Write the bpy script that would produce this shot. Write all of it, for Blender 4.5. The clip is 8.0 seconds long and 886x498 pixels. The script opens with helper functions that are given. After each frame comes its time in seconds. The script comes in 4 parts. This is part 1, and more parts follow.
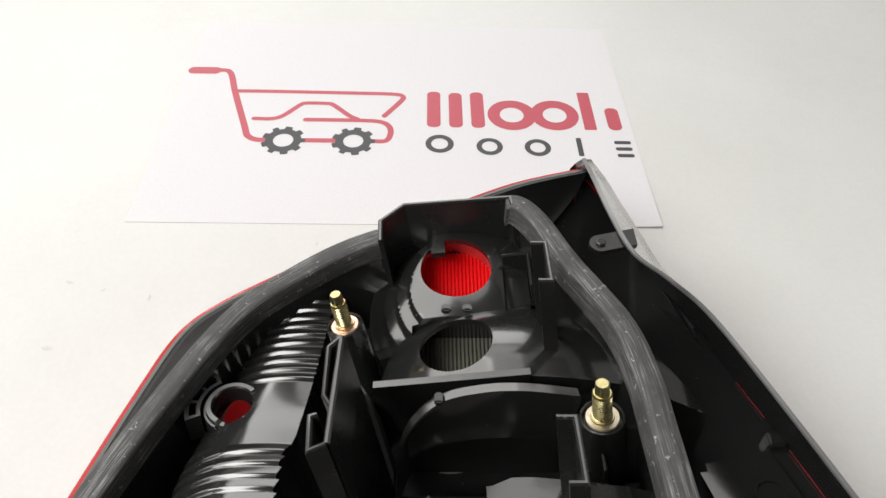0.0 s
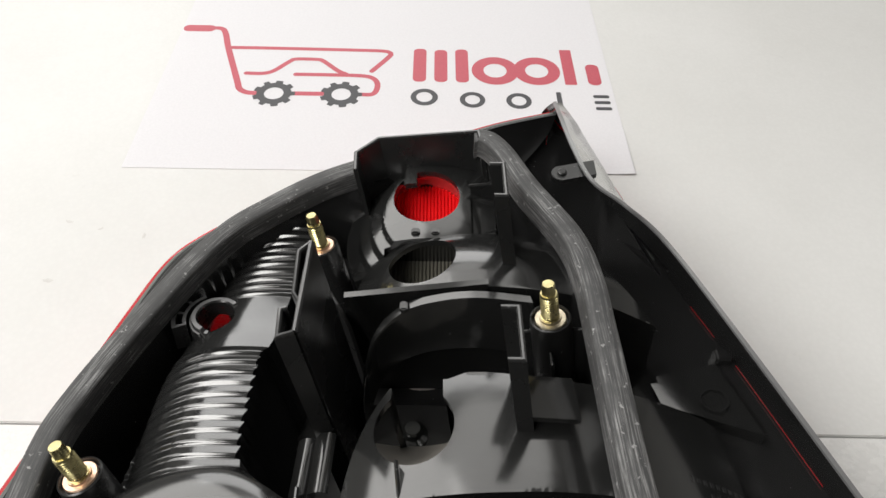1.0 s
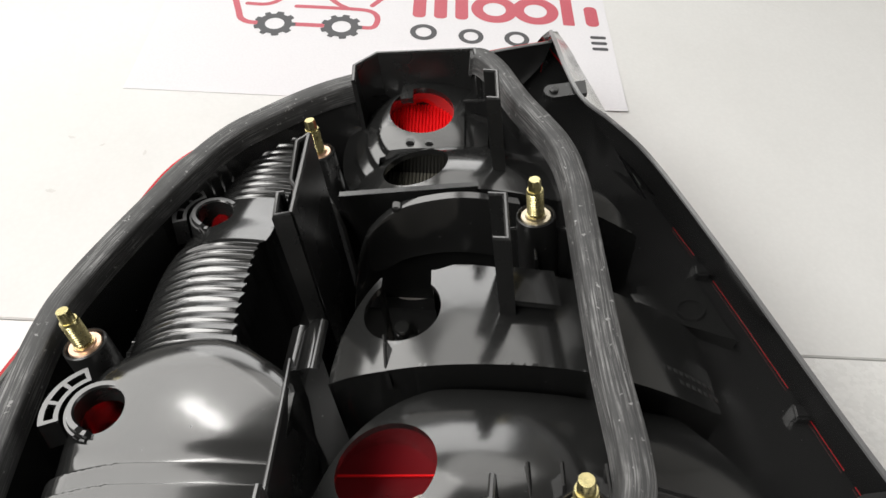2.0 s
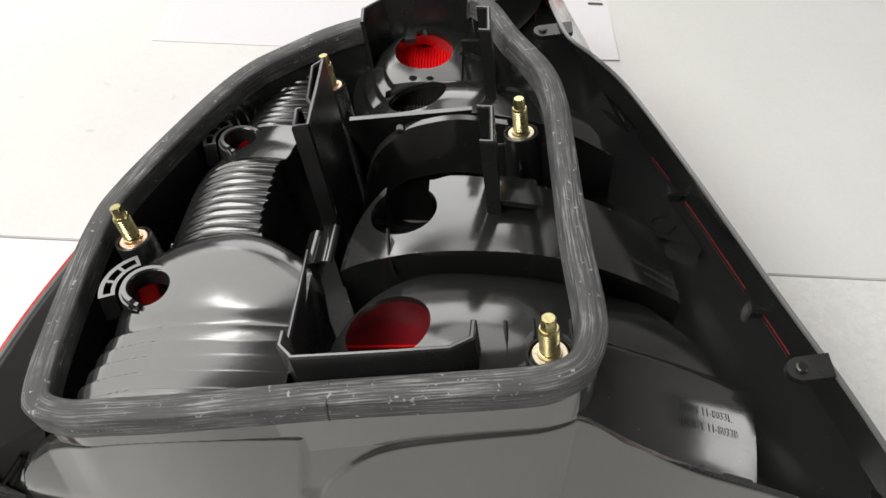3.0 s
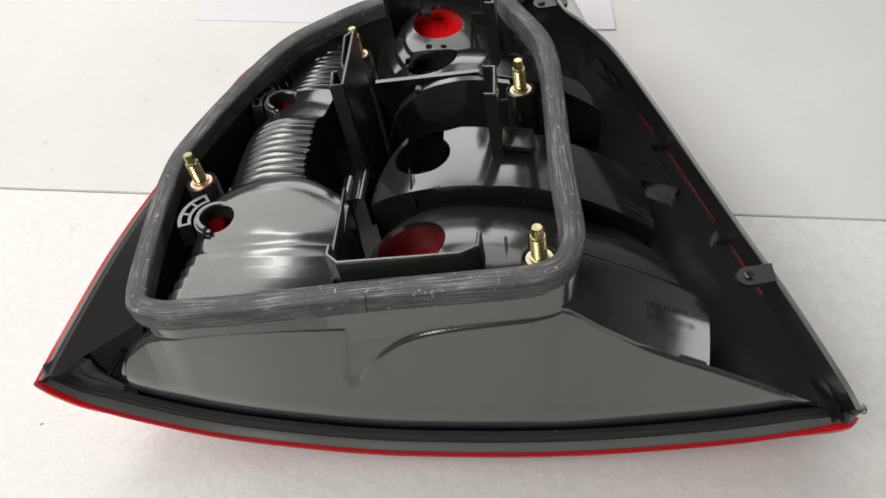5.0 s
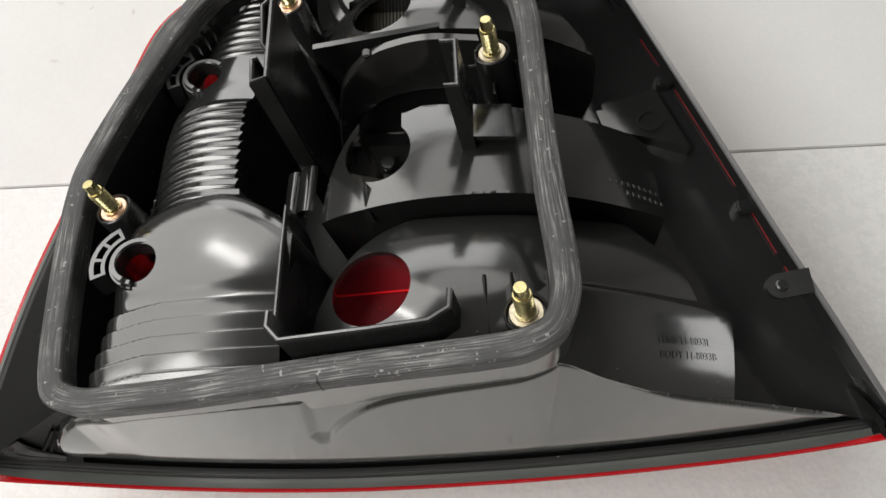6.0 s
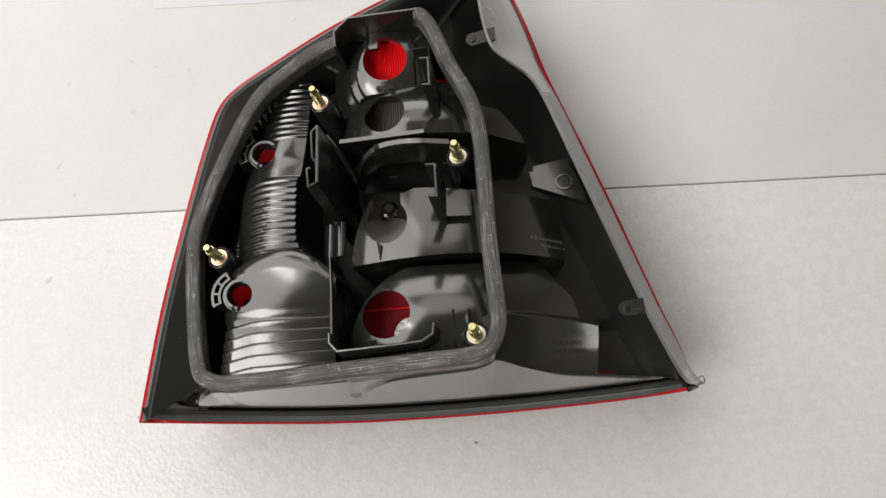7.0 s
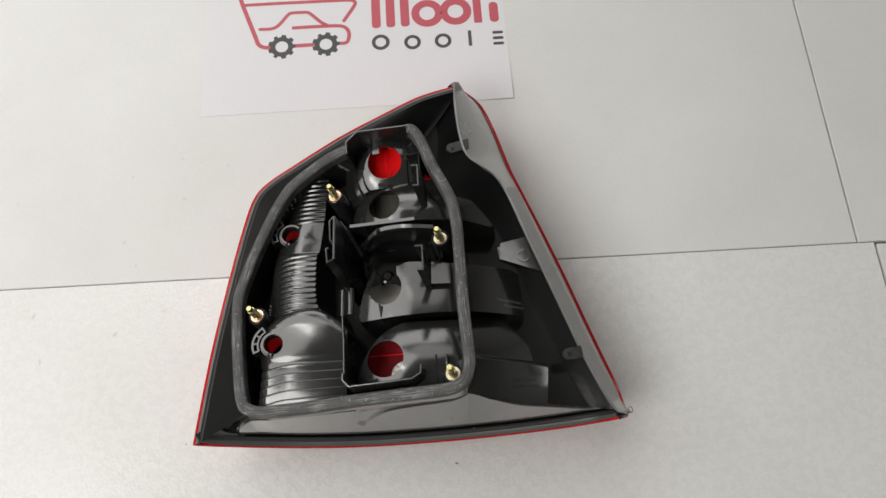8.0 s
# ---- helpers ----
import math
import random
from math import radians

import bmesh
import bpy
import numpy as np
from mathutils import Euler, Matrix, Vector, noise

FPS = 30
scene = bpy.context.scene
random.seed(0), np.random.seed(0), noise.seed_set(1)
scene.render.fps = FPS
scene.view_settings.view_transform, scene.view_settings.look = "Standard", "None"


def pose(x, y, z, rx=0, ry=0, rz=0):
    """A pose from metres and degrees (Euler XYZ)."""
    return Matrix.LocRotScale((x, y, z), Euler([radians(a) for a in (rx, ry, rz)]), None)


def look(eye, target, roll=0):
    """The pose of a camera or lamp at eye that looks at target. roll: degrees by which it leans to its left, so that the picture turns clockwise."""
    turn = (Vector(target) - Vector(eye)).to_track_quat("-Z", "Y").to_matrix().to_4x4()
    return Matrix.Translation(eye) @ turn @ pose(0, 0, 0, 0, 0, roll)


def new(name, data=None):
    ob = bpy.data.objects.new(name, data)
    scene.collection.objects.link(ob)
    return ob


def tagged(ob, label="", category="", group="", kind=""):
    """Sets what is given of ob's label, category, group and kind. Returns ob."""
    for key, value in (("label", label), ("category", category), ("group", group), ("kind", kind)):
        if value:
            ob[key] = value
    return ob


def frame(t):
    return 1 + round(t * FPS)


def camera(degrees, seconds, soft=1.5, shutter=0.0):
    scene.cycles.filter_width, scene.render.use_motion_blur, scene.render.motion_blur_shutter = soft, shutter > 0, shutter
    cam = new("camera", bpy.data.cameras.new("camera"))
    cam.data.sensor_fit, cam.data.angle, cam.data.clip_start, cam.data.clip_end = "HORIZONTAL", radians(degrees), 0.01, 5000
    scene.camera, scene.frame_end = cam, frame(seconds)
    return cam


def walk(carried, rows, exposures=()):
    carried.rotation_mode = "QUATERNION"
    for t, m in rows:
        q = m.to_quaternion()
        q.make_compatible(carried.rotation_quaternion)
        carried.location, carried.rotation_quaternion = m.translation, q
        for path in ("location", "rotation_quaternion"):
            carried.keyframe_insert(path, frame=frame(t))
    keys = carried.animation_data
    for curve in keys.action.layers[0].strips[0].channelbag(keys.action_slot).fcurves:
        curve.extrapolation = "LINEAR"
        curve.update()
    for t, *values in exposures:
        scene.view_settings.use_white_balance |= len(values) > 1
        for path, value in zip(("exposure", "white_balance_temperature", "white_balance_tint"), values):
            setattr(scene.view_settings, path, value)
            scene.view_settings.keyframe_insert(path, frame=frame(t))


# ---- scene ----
cam = camera(65.0, 8.0)
PATH = [
    (0, (0.016, -0.269, 0.276), (0.068, 1.077, -1.202), 2.2),
    (0.5, (0.024, -0.288, 0.272), (0.067, 1.056, -1.209), 2.8),
    (1, (0.03, -0.298, 0.275), (0.065, 1.014, -1.234), 1.9),
    (1.5, (0.034, -0.311, 0.268), (0.081, 0.966, -1.271), 3.1),
    (1.7, (0.032, -0.315, 0.266), (0.088, 0.951, -1.281), 4.1),
    (2.8, (0.037, -0.358, 0.275), (0.057, 0.857, -1.313), 3.2),
    (3, (0.039, -0.366, 0.278), (0.051, 0.841, -1.318), 2.9),
    (3.5, (0.04, -0.387, 0.282), (0.039, 0.797, -1.329), 2.4),
    (4, (0.044, -0.41, 0.297), (0.011, 0.779, -1.311), 1.1),
    (4.2, (0.045, -0.417, 0.3), (0.002, 0.775, -1.305), 0.8),
    (5.3, (0.041, -0.405, 0.31), (0.003, 0.698, -1.358), -0.2),
    (5.5, (0.041, -0.393, 0.3), (-0.013, 0.652, -1.404), -1.3),
    (5.8, (0.042, -0.363, 0.291), (-0.036, 0.585, -1.469), -2.9),
    (6, (0.053, -0.331, 0.298), (0.006, 0.445, -1.544), -6.3),
    (6.2, (0.059, -0.32, 0.329), (0.011, 0.269, -1.582), -7.6),
    (6.5, (0.055, -0.315, 0.386), (0.018, 0.194, -1.548), -7.3),
    (7, (0.055, -0.313, 0.463), (0.065, 0.165, -1.479), -2.3),
    (7.5, (0.055, -0.326, 0.525), (0.092, 0.215, -1.4), 0.8),
    (8, (0.063, -0.339, 0.584), (0.091, 0.287, -1.315), -1.2),
]
walk(cam, [(t, look(eye, target, roll)) for t, eye, target, roll in PATH], [(0.0, -0.26), (1.0, -0.28), (1.5, -0.19), (3.5, -0.25), (5.5, -0.40), (6.5, -0.36), (7.0, -0.48), (8.0, -0.66)])

# ---------------------------------------------------------------- light
world = bpy.data.worlds.new("room_air")
scene.world = world
world.use_nodes = True
world.node_tree.nodes["Background"].inputs[0].default_value = (0.9, 0.95, 1.0, 1)
world.node_tree.nodes["Background"].inputs[1].default_value = 0.07


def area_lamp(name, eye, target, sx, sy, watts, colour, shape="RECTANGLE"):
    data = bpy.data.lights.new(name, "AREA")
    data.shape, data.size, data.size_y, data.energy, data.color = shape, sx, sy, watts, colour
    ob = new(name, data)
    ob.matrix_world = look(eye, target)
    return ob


NEAR_WHITE, WARM_WHITE = (1.0, 0.99, 0.97), (1.0, 0.98, 0.945)
# All lamps are unseen; north, east, second and rear ones are added as fill.
area_lamp("north_fill_light", (-0.35, 1.78, 0.95), (-0.35, 0.0, 0.7), 1.6, 0.8, 15, NEAR_WHITE)
area_lamp("east_fill_light", (2.16, -0.2, 0.75), (0.0, -0.2, 0.4), 1.1, 0.6, 8.5, NEAR_WHITE)
area_lamp("ceiling_panel_light", (-1.12, 0.50, 1.30), (-0.22, -0.10, 0.0), 1.8, 1.5, 32, WARM_WHITE)
area_lamp("second_fill_light", (0.10, 1.20, 1.60), (0.0, -0.2, 0.0), 1.1, 0.9, 5, WARM_WHITE, "ELLIPSE")
area_lamp("tube_light", (-0.62, 0.25, 1.25), (-0.05, -0.25, 0.0), 0.10, 0.36, 1.6, WARM_WHITE)
area_lamp("rear_fill_light", (-0.85, -0.90, 1.28), (-0.20, -0.35, 0.0), 1.0, 0.7, 25, WARM_WHITE)


# ---------------------------------------------------------------- materials
def nodes_of(name):
    mat = bpy.data.materials.new(name)
    mat.use_nodes = True
    nt = mat.node_tree
    return mat, nt, nt.nodes["Principled BSDF"]


def noise_tex(nt, scale, detail=4.0, rough=0.6, vec=None):
    n = nt.nodes.new("ShaderNodeTexNoise")
    n.inputs["Scale"].default_value, n.inputs["Detail"].default_value, n.inputs["Roughness"].default_value = scale, detail, rough
    if vec is None:
        co = nt.nodes.new("ShaderNodeTexCoord")
        nt.links.new(co.outputs["Object"], n.inputs["Vector"])
    else:
        nt.links.new(vec, n.inputs["Vector"])
    return n


def ramp(nt, src, stops):
    r = nt.nodes.new("ShaderNodeValToRGB")
    while len(r.color_ramp.elements) < len(stops):
        r.color_ramp.elements.new(0.5)
    for e, (p, c) in zip(r.color_ramp.elements, stops):
        e.position = p
        e.color = (c, c, c, 1) if isinstance(c, (int, float)) else (*c, 1)
    nt.links.new(src, r.inputs[0])
    return r.outputs[0]


def bump(nt, bsdf, src, strength, dist):
    b = nt.nodes.new("ShaderNodeBump")
    b.inputs["Strength"].default_value, b.inputs["Distance"].default_value = strength, dist
    nt.links.new(src, b.inputs["Height"])
    nt.links.new(b.outputs[0], bsdf.inputs["Normal"])
    return b


def plastic(name, base, r0, r1, scratch=0.15, dust=0.16, wave=0.0, coat=0.0, shine=0.95):
    """Moulded black plastic: uneven gloss, faint handling marks and a little dust."""
    mat, nt, b = nodes_of(name)
    n = noise_tex(nt, 38, 5)
    nt.links.new(ramp(nt, n.outputs[0], [(0.35, r0), (0.68, r1)]), b.inputs["Roughness"])
    d = noise_tex(nt, 780, 1, 0.4)
    low = tuple(base)
    hi = tuple(v + dust for v in base)
    nt.links.new(ramp(nt, d.outputs[0], [(0.79, low), (0.83, hi)]), b.inputs["Base Color"])
    f = noise_tex(nt, 260, 3)
    first = bump(nt, b, f.outputs[0], scratch, 0.0002)
    if wave:
        w = noise_tex(nt, 70, 2, 0.5)
        second = bump(nt, b, w.outputs[0], wave, 0.0025)
        nt.links.new(first.outputs[0], second.inputs["Normal"])
    b.inputs["Specular IOR Level"].default_value = shine
    b.inputs["Coat Weight"].default_value = coat
    b.inputs["Coat Roughness"].default_value = r0 * 0.9
    if coat:
        nt.links.new(b.inputs["Normal"].links[0].from_socket, b.inputs["Coat Normal"])
    return mat


BLACK = plastic("black_gloss_plastic", (0.019, 0.019, 0.0191), 0.10, 0.18, 0.10, 0.10, 0.05, 0.35)
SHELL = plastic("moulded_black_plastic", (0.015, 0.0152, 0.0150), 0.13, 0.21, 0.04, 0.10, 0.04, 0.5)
SATIN = plastic("black_satin_plastic", (0.016, 0.0161, 0.0161), 0.22, 0.36, 0.10, 0.14, 0.0, 0.0, 0.6)
# Front side lighter, skirt darker: part of their reflections is in the base colours.
FACE = plastic("lit_dark_plastic", (0.032, 0.0333, 0.032), 0.13, 0.20, 0.02, 0.05, 0.02, 1.0)
DULL = plastic("dull_black_moulding", (0.008, 0.008, 0.0081), 0.36, 0.50, 0.10, 0.12, 0.0, 0.0, 0.08)
# Paler than wear alone: holds the overhead light that top edges reflect.
EDGE = plastic("lit_worn_edge", (0.115, 0.115, 0.117), 0.30, 0.45, 0.2, 0.14, 0.0, 0.5, 0.9)
FLANGE = plastic("grey_flange_plastic", (0.088, 0.094, 0.087), 0.30, 0.45, 0.15, 0.10, 0.0, 0.0, 0.5)
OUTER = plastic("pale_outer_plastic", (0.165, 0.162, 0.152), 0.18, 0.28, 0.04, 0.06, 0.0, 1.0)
MATT = plastic("black_matt_plastic", (0.014, 0.014, 0.0145), 0.34, 0.5, 0.25, 0.30, 0.0, 0.0, 0.45)

RUBBER, nt, b = nodes_of("dusty_black_rubber")
uv = nt.nodes.new("ShaderNodeUVMap")
mp = nt.nodes.new("ShaderNodeMapping")
mp.inputs["Scale"].default_value = (55, 1700, 1)
nt.links.new(uv.outputs[0], mp.inputs[0])
n1 = noise_tex(nt, 1.0, 4, 0.65, mp.outputs[0])
n2 = noise_tex(nt, 420, 2)
n3 = noise_tex(nt, 60, 4)
mixa = nt.nodes.new("ShaderNodeMath")
mixa.operation = "MULTIPLY"
nt.links.new(ramp(nt, n1.outputs[0], [(0.47, 0.0), (0.66, 0.8)]), mixa.inputs[0])
nt.links.new(ramp(nt, n3.outputs[0], [(0.38, 0.1), (0.65, 1.0)]), mixa.inputs[1])
mixb = nt.nodes.new("ShaderNodeMath")
mixb.operation = "MAXIMUM"
nt.links.new(mixa.outputs[0], mixb.inputs[0])
nt.links.new(ramp(nt, n2.outputs[0], [(0.655, 0.0), (0.72, 0.75)]), mixb.inputs[1])
nt.links.new(ramp(nt, mixb.outputs[0], [(0.0, (0.046, 0.046, 0.0465)), (1.0, (0.36, 0.357, 0.354))]), b.inputs["Base Color"])
b.inputs["Roughness"].default_value = 0.62
bump(nt, b, n1.outputs[0], 0.3, 0.0003)


def metal(name, colour, r0, r1):
    mat, nt, b = nodes_of(name)
    b.inputs["Metallic"].default_value = 1.0
    n = noise_tex(nt, 500, 4)
    nt.links.new(ramp(nt, n.outputs[0], [(0.3, tuple(c * 0.7 for c in colour)), (0.6, colour)]), b.inputs["Base Color"])
    m = noise_tex(nt, 230, 4)
    nt.links.new(ramp(nt, m.outputs[0], [(0.3, r0), (0.7, r1)]), b.inputs["Roughness"])
    bump(nt, b, m.outputs[0], 0.2, 0.0002)
    return mat


BRASS = metal("yellow_zinc_plate", (0.58, 0.51, 0.26), 0.20, 0.38)
PALE = metal("pale_washer_metal", (0.62, 0.55, 0.41), 0.30, 0.5)
COPPER = metal("pinkish_washer_metal", (0.88, 0.62, 0.46), 0.25, 0.45)


def lens_material(name, tint, glow, clear, gloss=0.08, ior=1.49, milky=0.45):
    """Moulded lamp plastic: lets tinted light straight through, scatters some, and is glossy."""
    mat, nt, b = nodes_of(name)
    out = nt.nodes["Material Output"]
    nt.nodes.remove(b)
    tr = nt.nodes.new("ShaderNodeBsdfTransparent")
    tr.inputs[0].default_value = (*tint, 1)
    sc = nt.nodes.new("ShaderNodeBsdfTranslucent")
    sc.inputs[0].default_value = (*glow, 1)
    gl = nt.nodes.new("ShaderNodeBsdfGlossy")
    gl.inputs["Roughness"].default_value = gloss
    df = nt.nodes.new("ShaderNodeBsdfDiffuse")
    df.inputs[0].default_value = (*glow, 1)
    m0 = nt.nodes.new("ShaderNodeMixShader")
    m0.inputs[0].default_value = milky
    m1 = nt.nodes.new("ShaderNodeMixShader")
    m1.inputs[0].default_value = clear
    m2 = nt.nodes.new("ShaderNodeMixShader")
    fr = nt.nodes.new("ShaderNodeFresnel")
    fr.inputs[0].default_value = ior
    nt.links.new(sc.outputs[0], m0.inputs[1])
    nt.links.new(df.outputs[0], m0.inputs[2])
    nt.links.new(m0.outputs[0], m1.inputs[1])
    nt.links.new(tr.outputs[0], m1.inputs[2])
    nt.links.new(fr.outputs[0], m2.inputs[0])
    nt.links.new(m1.outputs[0], m2.inputs[1])
    nt.links.new(gl.outputs[0], m2.inputs[2])
    nt.links.new(m2.outputs[0], out.inputs[0])
    return mat


RED = lens_material("red_lens_plastic", (1.0, 0.03, 0.035), (0.85, 0.010, 0.020), 0.25, 0.22, 1.49, 0.70)
# Bright and dim copies of the lens red, one for each bulb hole's light.
LIT_RED = lens_material("lit_red_plastic", (1.0, 0.03, 0.035), (0.86, 0.010, 0.014), 0.06, 0.35, 1.22, 0.85)
SHADED_RED = lens_material("shaded_red_plastic", (0.8, 0.03, 0.035), (0.17, 0.006, 0.010), 0.06, 0.40, 1.18, 0.85)
SILVER = metal("aluminised_lining", (0.86, 0.86, 0.85), 0.12, 0.25)
CRACKLE, nt, b = nodes_of("crackled_lining")
kn = noise_tex(nt, 420, 5, 0.75)
nt.links.new(ramp(nt, kn.outputs[0], [(0.38, (0.20, 0.17, 0.15)), (0.62, (0.80, 0.76, 0.72))]), b.inputs["Base Color"])
b.inputs["Roughness"].default_value = 0.4
bump(nt, b, kn.outputs[0], 0.6, 0.0006)
CLEAR = lens_material("clear_lens_plastic", (0.86, 0.84, 0.80), (0.6, 0.58, 0.54), 0.8)

def ink(name, colour):
    mat, nt, b = nodes_of(name)
    n = noise_tex(nt, 900, 3)
    nt.links.new(ramp(nt, n.outputs[0], [(0.3, tuple(c * 0.88 for c in colour)), (0.7, colour)]), b.inputs["Base Color"])
    b.inputs["Roughness"].default_value = 0.55
    return mat


# Opaque grey for the light seen in the clear ribbed lens.
LENS_GREY = ink("clear_lens_grey", (0.13, 0.123, 0.10))
TRAY = ink("dull_beige_plastic", (0.20, 0.187, 0.168))


def board_material(name, tone, relief, r0, r1, bead=0.0):
    """Rigid white foam: faint patches, fused beads as relief."""
    mat, nt, b = nodes_of(name)
    big = noise_tex(nt, 5.0, 5)
    spot = noise_tex(nt, 46, 6, 0.7)
    m = nt.nodes.new("ShaderNodeMix")
    m.data_type = "RGBA"
    m.blend_type = "MULTIPLY"
    m.inputs["Factor"].default_value = 1.0
    nt.links.new(ramp(nt, big.outputs[0], [(0.3, (tone, tone * 0.993, tone * 0.967)), (0.7, (tone * 1.1, tone * 1.094, tone * 1.075))]), m.inputs["A"])
    nt.links.new(ramp(nt, spot.outputs[0], [(0.22, (0.90, 0.895, 0.885)), (0.36, (1.0, 1.0, 1.0))]), m.inputs["B"])
    vo = nt.nodes.new("ShaderNodeTexVoronoi")
    vo.inputs["Scale"].default_value = 380
    co = nt.nodes.new("ShaderNodeTexCoord")
    nt.links.new(co.outputs["Object"], vo.inputs["Vector"])
    # Bead centres are lighter and edges darker in colour, for their glints.
    g = nt.nodes.new("ShaderNodeMix")
    g.data_type = "RGBA"
    g.blend_type = "MULTIPLY"
    g.inputs["Factor"].default_value = 1.0
    nt.links.new(m.outputs["Result"], g.inputs["A"])
    nt.links.new(ramp(nt, vo.outputs["Distance"], [(0.15, 1.0 - 0.2 * bead), (0.75, 1.0 - bead)]), g.inputs["B"])
    nt.links.new(g.outputs["Result"], b.inputs["Base Color"])
    pit = noise_tex(nt, 120, 5, 0.7)
    mm = nt.nodes.new("ShaderNodeMath")
    mm.operation = "ADD"
    nt.links.new(vo.outputs["Distance"], mm.inputs[0])
    nt.links.new(pit.outputs[0], mm.inputs[1])
    bump(nt, b, mm.outputs[0], relief, 0.0006)
    nt.links.new(ramp(nt, pit.outputs[0], [(0.35, r0), (0.65, r1)]), b.inputs["Roughness"])
    return mat


BOARD = board_material("white_foam_board", 0.62, 0.10, 0.35, 0.6, 0.03)
BEADED = board_material("beaded_foam_board", 0.66, 0.24, 0.13, 0.42, 0.035)

PAPER, nt, b = nodes_of("white_printer_paper")
pn = noise_tex(nt, 700, 3)
nt.links.new(ramp(nt, pn.outputs[0], [(0.3, (0.655, 0.645, 0.665)), (0.7, (0.69, 0.68, 0.70))]), b.inputs["Base Color"])
b.inputs["Roughness"].default_value = 0.75
bump(nt, b, pn.outputs[0], 0.1, 0.0001)


ROSE = ink("rose_red_ink", (0.50, 0.085, 0.115))
GREY = ink("dark_grey_ink", (0.055, 0.055, 0.06))
SLIT = ink("dark_slit", (0.012, 0.012, 0.012))
DENT = ink("grey_scuff", (0.60, 0.59, 0.57))
SPECK = ink("dark_speck", (0.12, 0.11, 0.10))

WALL, nt, b = nodes_of("painted_plaster")
wn = noise_tex(nt, 3, 5)
nt.links.new(ramp(nt, wn.outputs[0], [(0.3, (0.50, 0.496, 0.482)), (0.7, (0.56, 0.555, 0.54))]), b.inputs["Base Color"])
b.inputs["Roughness"].default_value = 0.8
wb = noise_tex(nt, 90, 4)
bump(nt, b, wb.outputs[0], 0.15, 0.002)

# Dark so that unseen floor and south wall reflect little into the plastic.
FLOOR, nt, b = nodes_of("dark_unseen_surface")
fn = noise_tex(nt, 6, 5)
nt.links.new(ramp(nt, fn.outputs[0], [(0.3, (0.10, 0.095, 0.088)), (0.7, (0.14, 0.133, 0.123))]), b.inputs["Base Color"])
b.inputs["Roughness"].default_value = 0.55

CEIL, nt, b = nodes_of("grey_ceiling_paint")
cn = noise_tex(nt, 4, 5)
nt.links.new(ramp(nt, cn.outputs[0], [(0.3, (0.26, 0.258, 0.25)), (0.7, (0.31, 0.308, 0.30))]), b.inputs["Base Color"])
b.inputs["Roughness"].default_value = 0.85


# ---------------------------------------------------------------- mesh helpers
def finish(me, mat, smooth=35):
    me.materials.append(mat)
    me.polygons.foreach_set("use_smooth", [True] * len(me.polygons))
    me.set_sharp_from_angle(angle=radians(smooth))
    me.update()
    return me


def part(name, bm, mat, parent, label="", smooth=35):
    """Links a bmesh or a mesh as one object under a thing or a part."""
    if isinstance(bm, bmesh.types.BMesh):
        bmesh.ops.recalc_face_normals(bm, faces=bm.faces)
        me = bpy.data.meshes.new(name)
        bm.to_mesh(me)
        bm.free()
    else:
        me = bm
    ob = new(name, finish(me, mat, smooth))
    if parent is not None:
        ob.parent = parent
        top = parent if parent.parent is None else parent.parent
        ob.matrix_parent_inverse = Matrix.Translation(top.location).inverted() if parent is top else Matrix.Identity(4)
    if label:
        ob["label"] = label
    return ob


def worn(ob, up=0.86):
    """Gives upward faces a paler, worn-edge plastic; overhead light is put into its colour."""
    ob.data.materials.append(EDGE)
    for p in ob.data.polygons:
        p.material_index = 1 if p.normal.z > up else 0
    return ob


def curve(pts, n, before=None, after=None):
    """A smooth curve of n + 1 places through a few control points; before and after are the neighbours' next points."""
    p = np.array(pts, float)
    q = np.vstack([2 * p[0] - p[1] if before is None else before, p, 2 * p[-1] - p[-2] if after is None else after])
    fine = []
    for i in range(1, len(q) - 2):
        for k in range(24):
            t = k / 24
            a, b_, c, d = q[i - 1], q[i], q[i + 1], q[i + 2]
            fine.append(0.5 * (2 * b_ + (c - a) * t + (2 * a - 5 * b_ + 4 * c - d) * t * t + (3 * b_ - a - 3 * c + d) * t ** 3))
    fine.append(p[-1])
    fine = np.array(fine)
    s = np.r_[0, np.cumsum(np.linalg.norm(np.diff(fine, axis=0), axis=1))]
    u = np.linspace(0, s[-1], n + 1)
    return np.column_stack([np.interp(u, s, fine[:, k]) for k in range(fine.shape[1])])


def normals2(path, closed):
    """Unit normals in plan, to the left of the way along the path."""
    p = path[:, :2]
    if closed:
        d = np.roll(p, -1, 0) - np.roll(p, 1, 0)
    else:
        d = np.gradient(p, axis=0)
    d /= np.linalg.norm(d, axis=1)[:, None] + 1e-12
    return np.column_stack([-d[:, 1], d[:, 0]])


def loft(loops, closed=False, caps=False):
    """Quads between rows of places that have the same count."""
    bm = bmesh.new()
    rows = [[bm.verts.new(tuple(p)) for p in lp] for lp in loops]
    m = len(rows[0])
    for a, c in zip(rows, rows[1:]):
        for i in range(m if closed else m - 1):
            j = (i + 1) % m
            bm.faces.new((a[i], a[j], c[j], c[i]))
    if caps:
        for r in (rows[0], rows[-1]):
            bm.faces.new(r)
    return bm


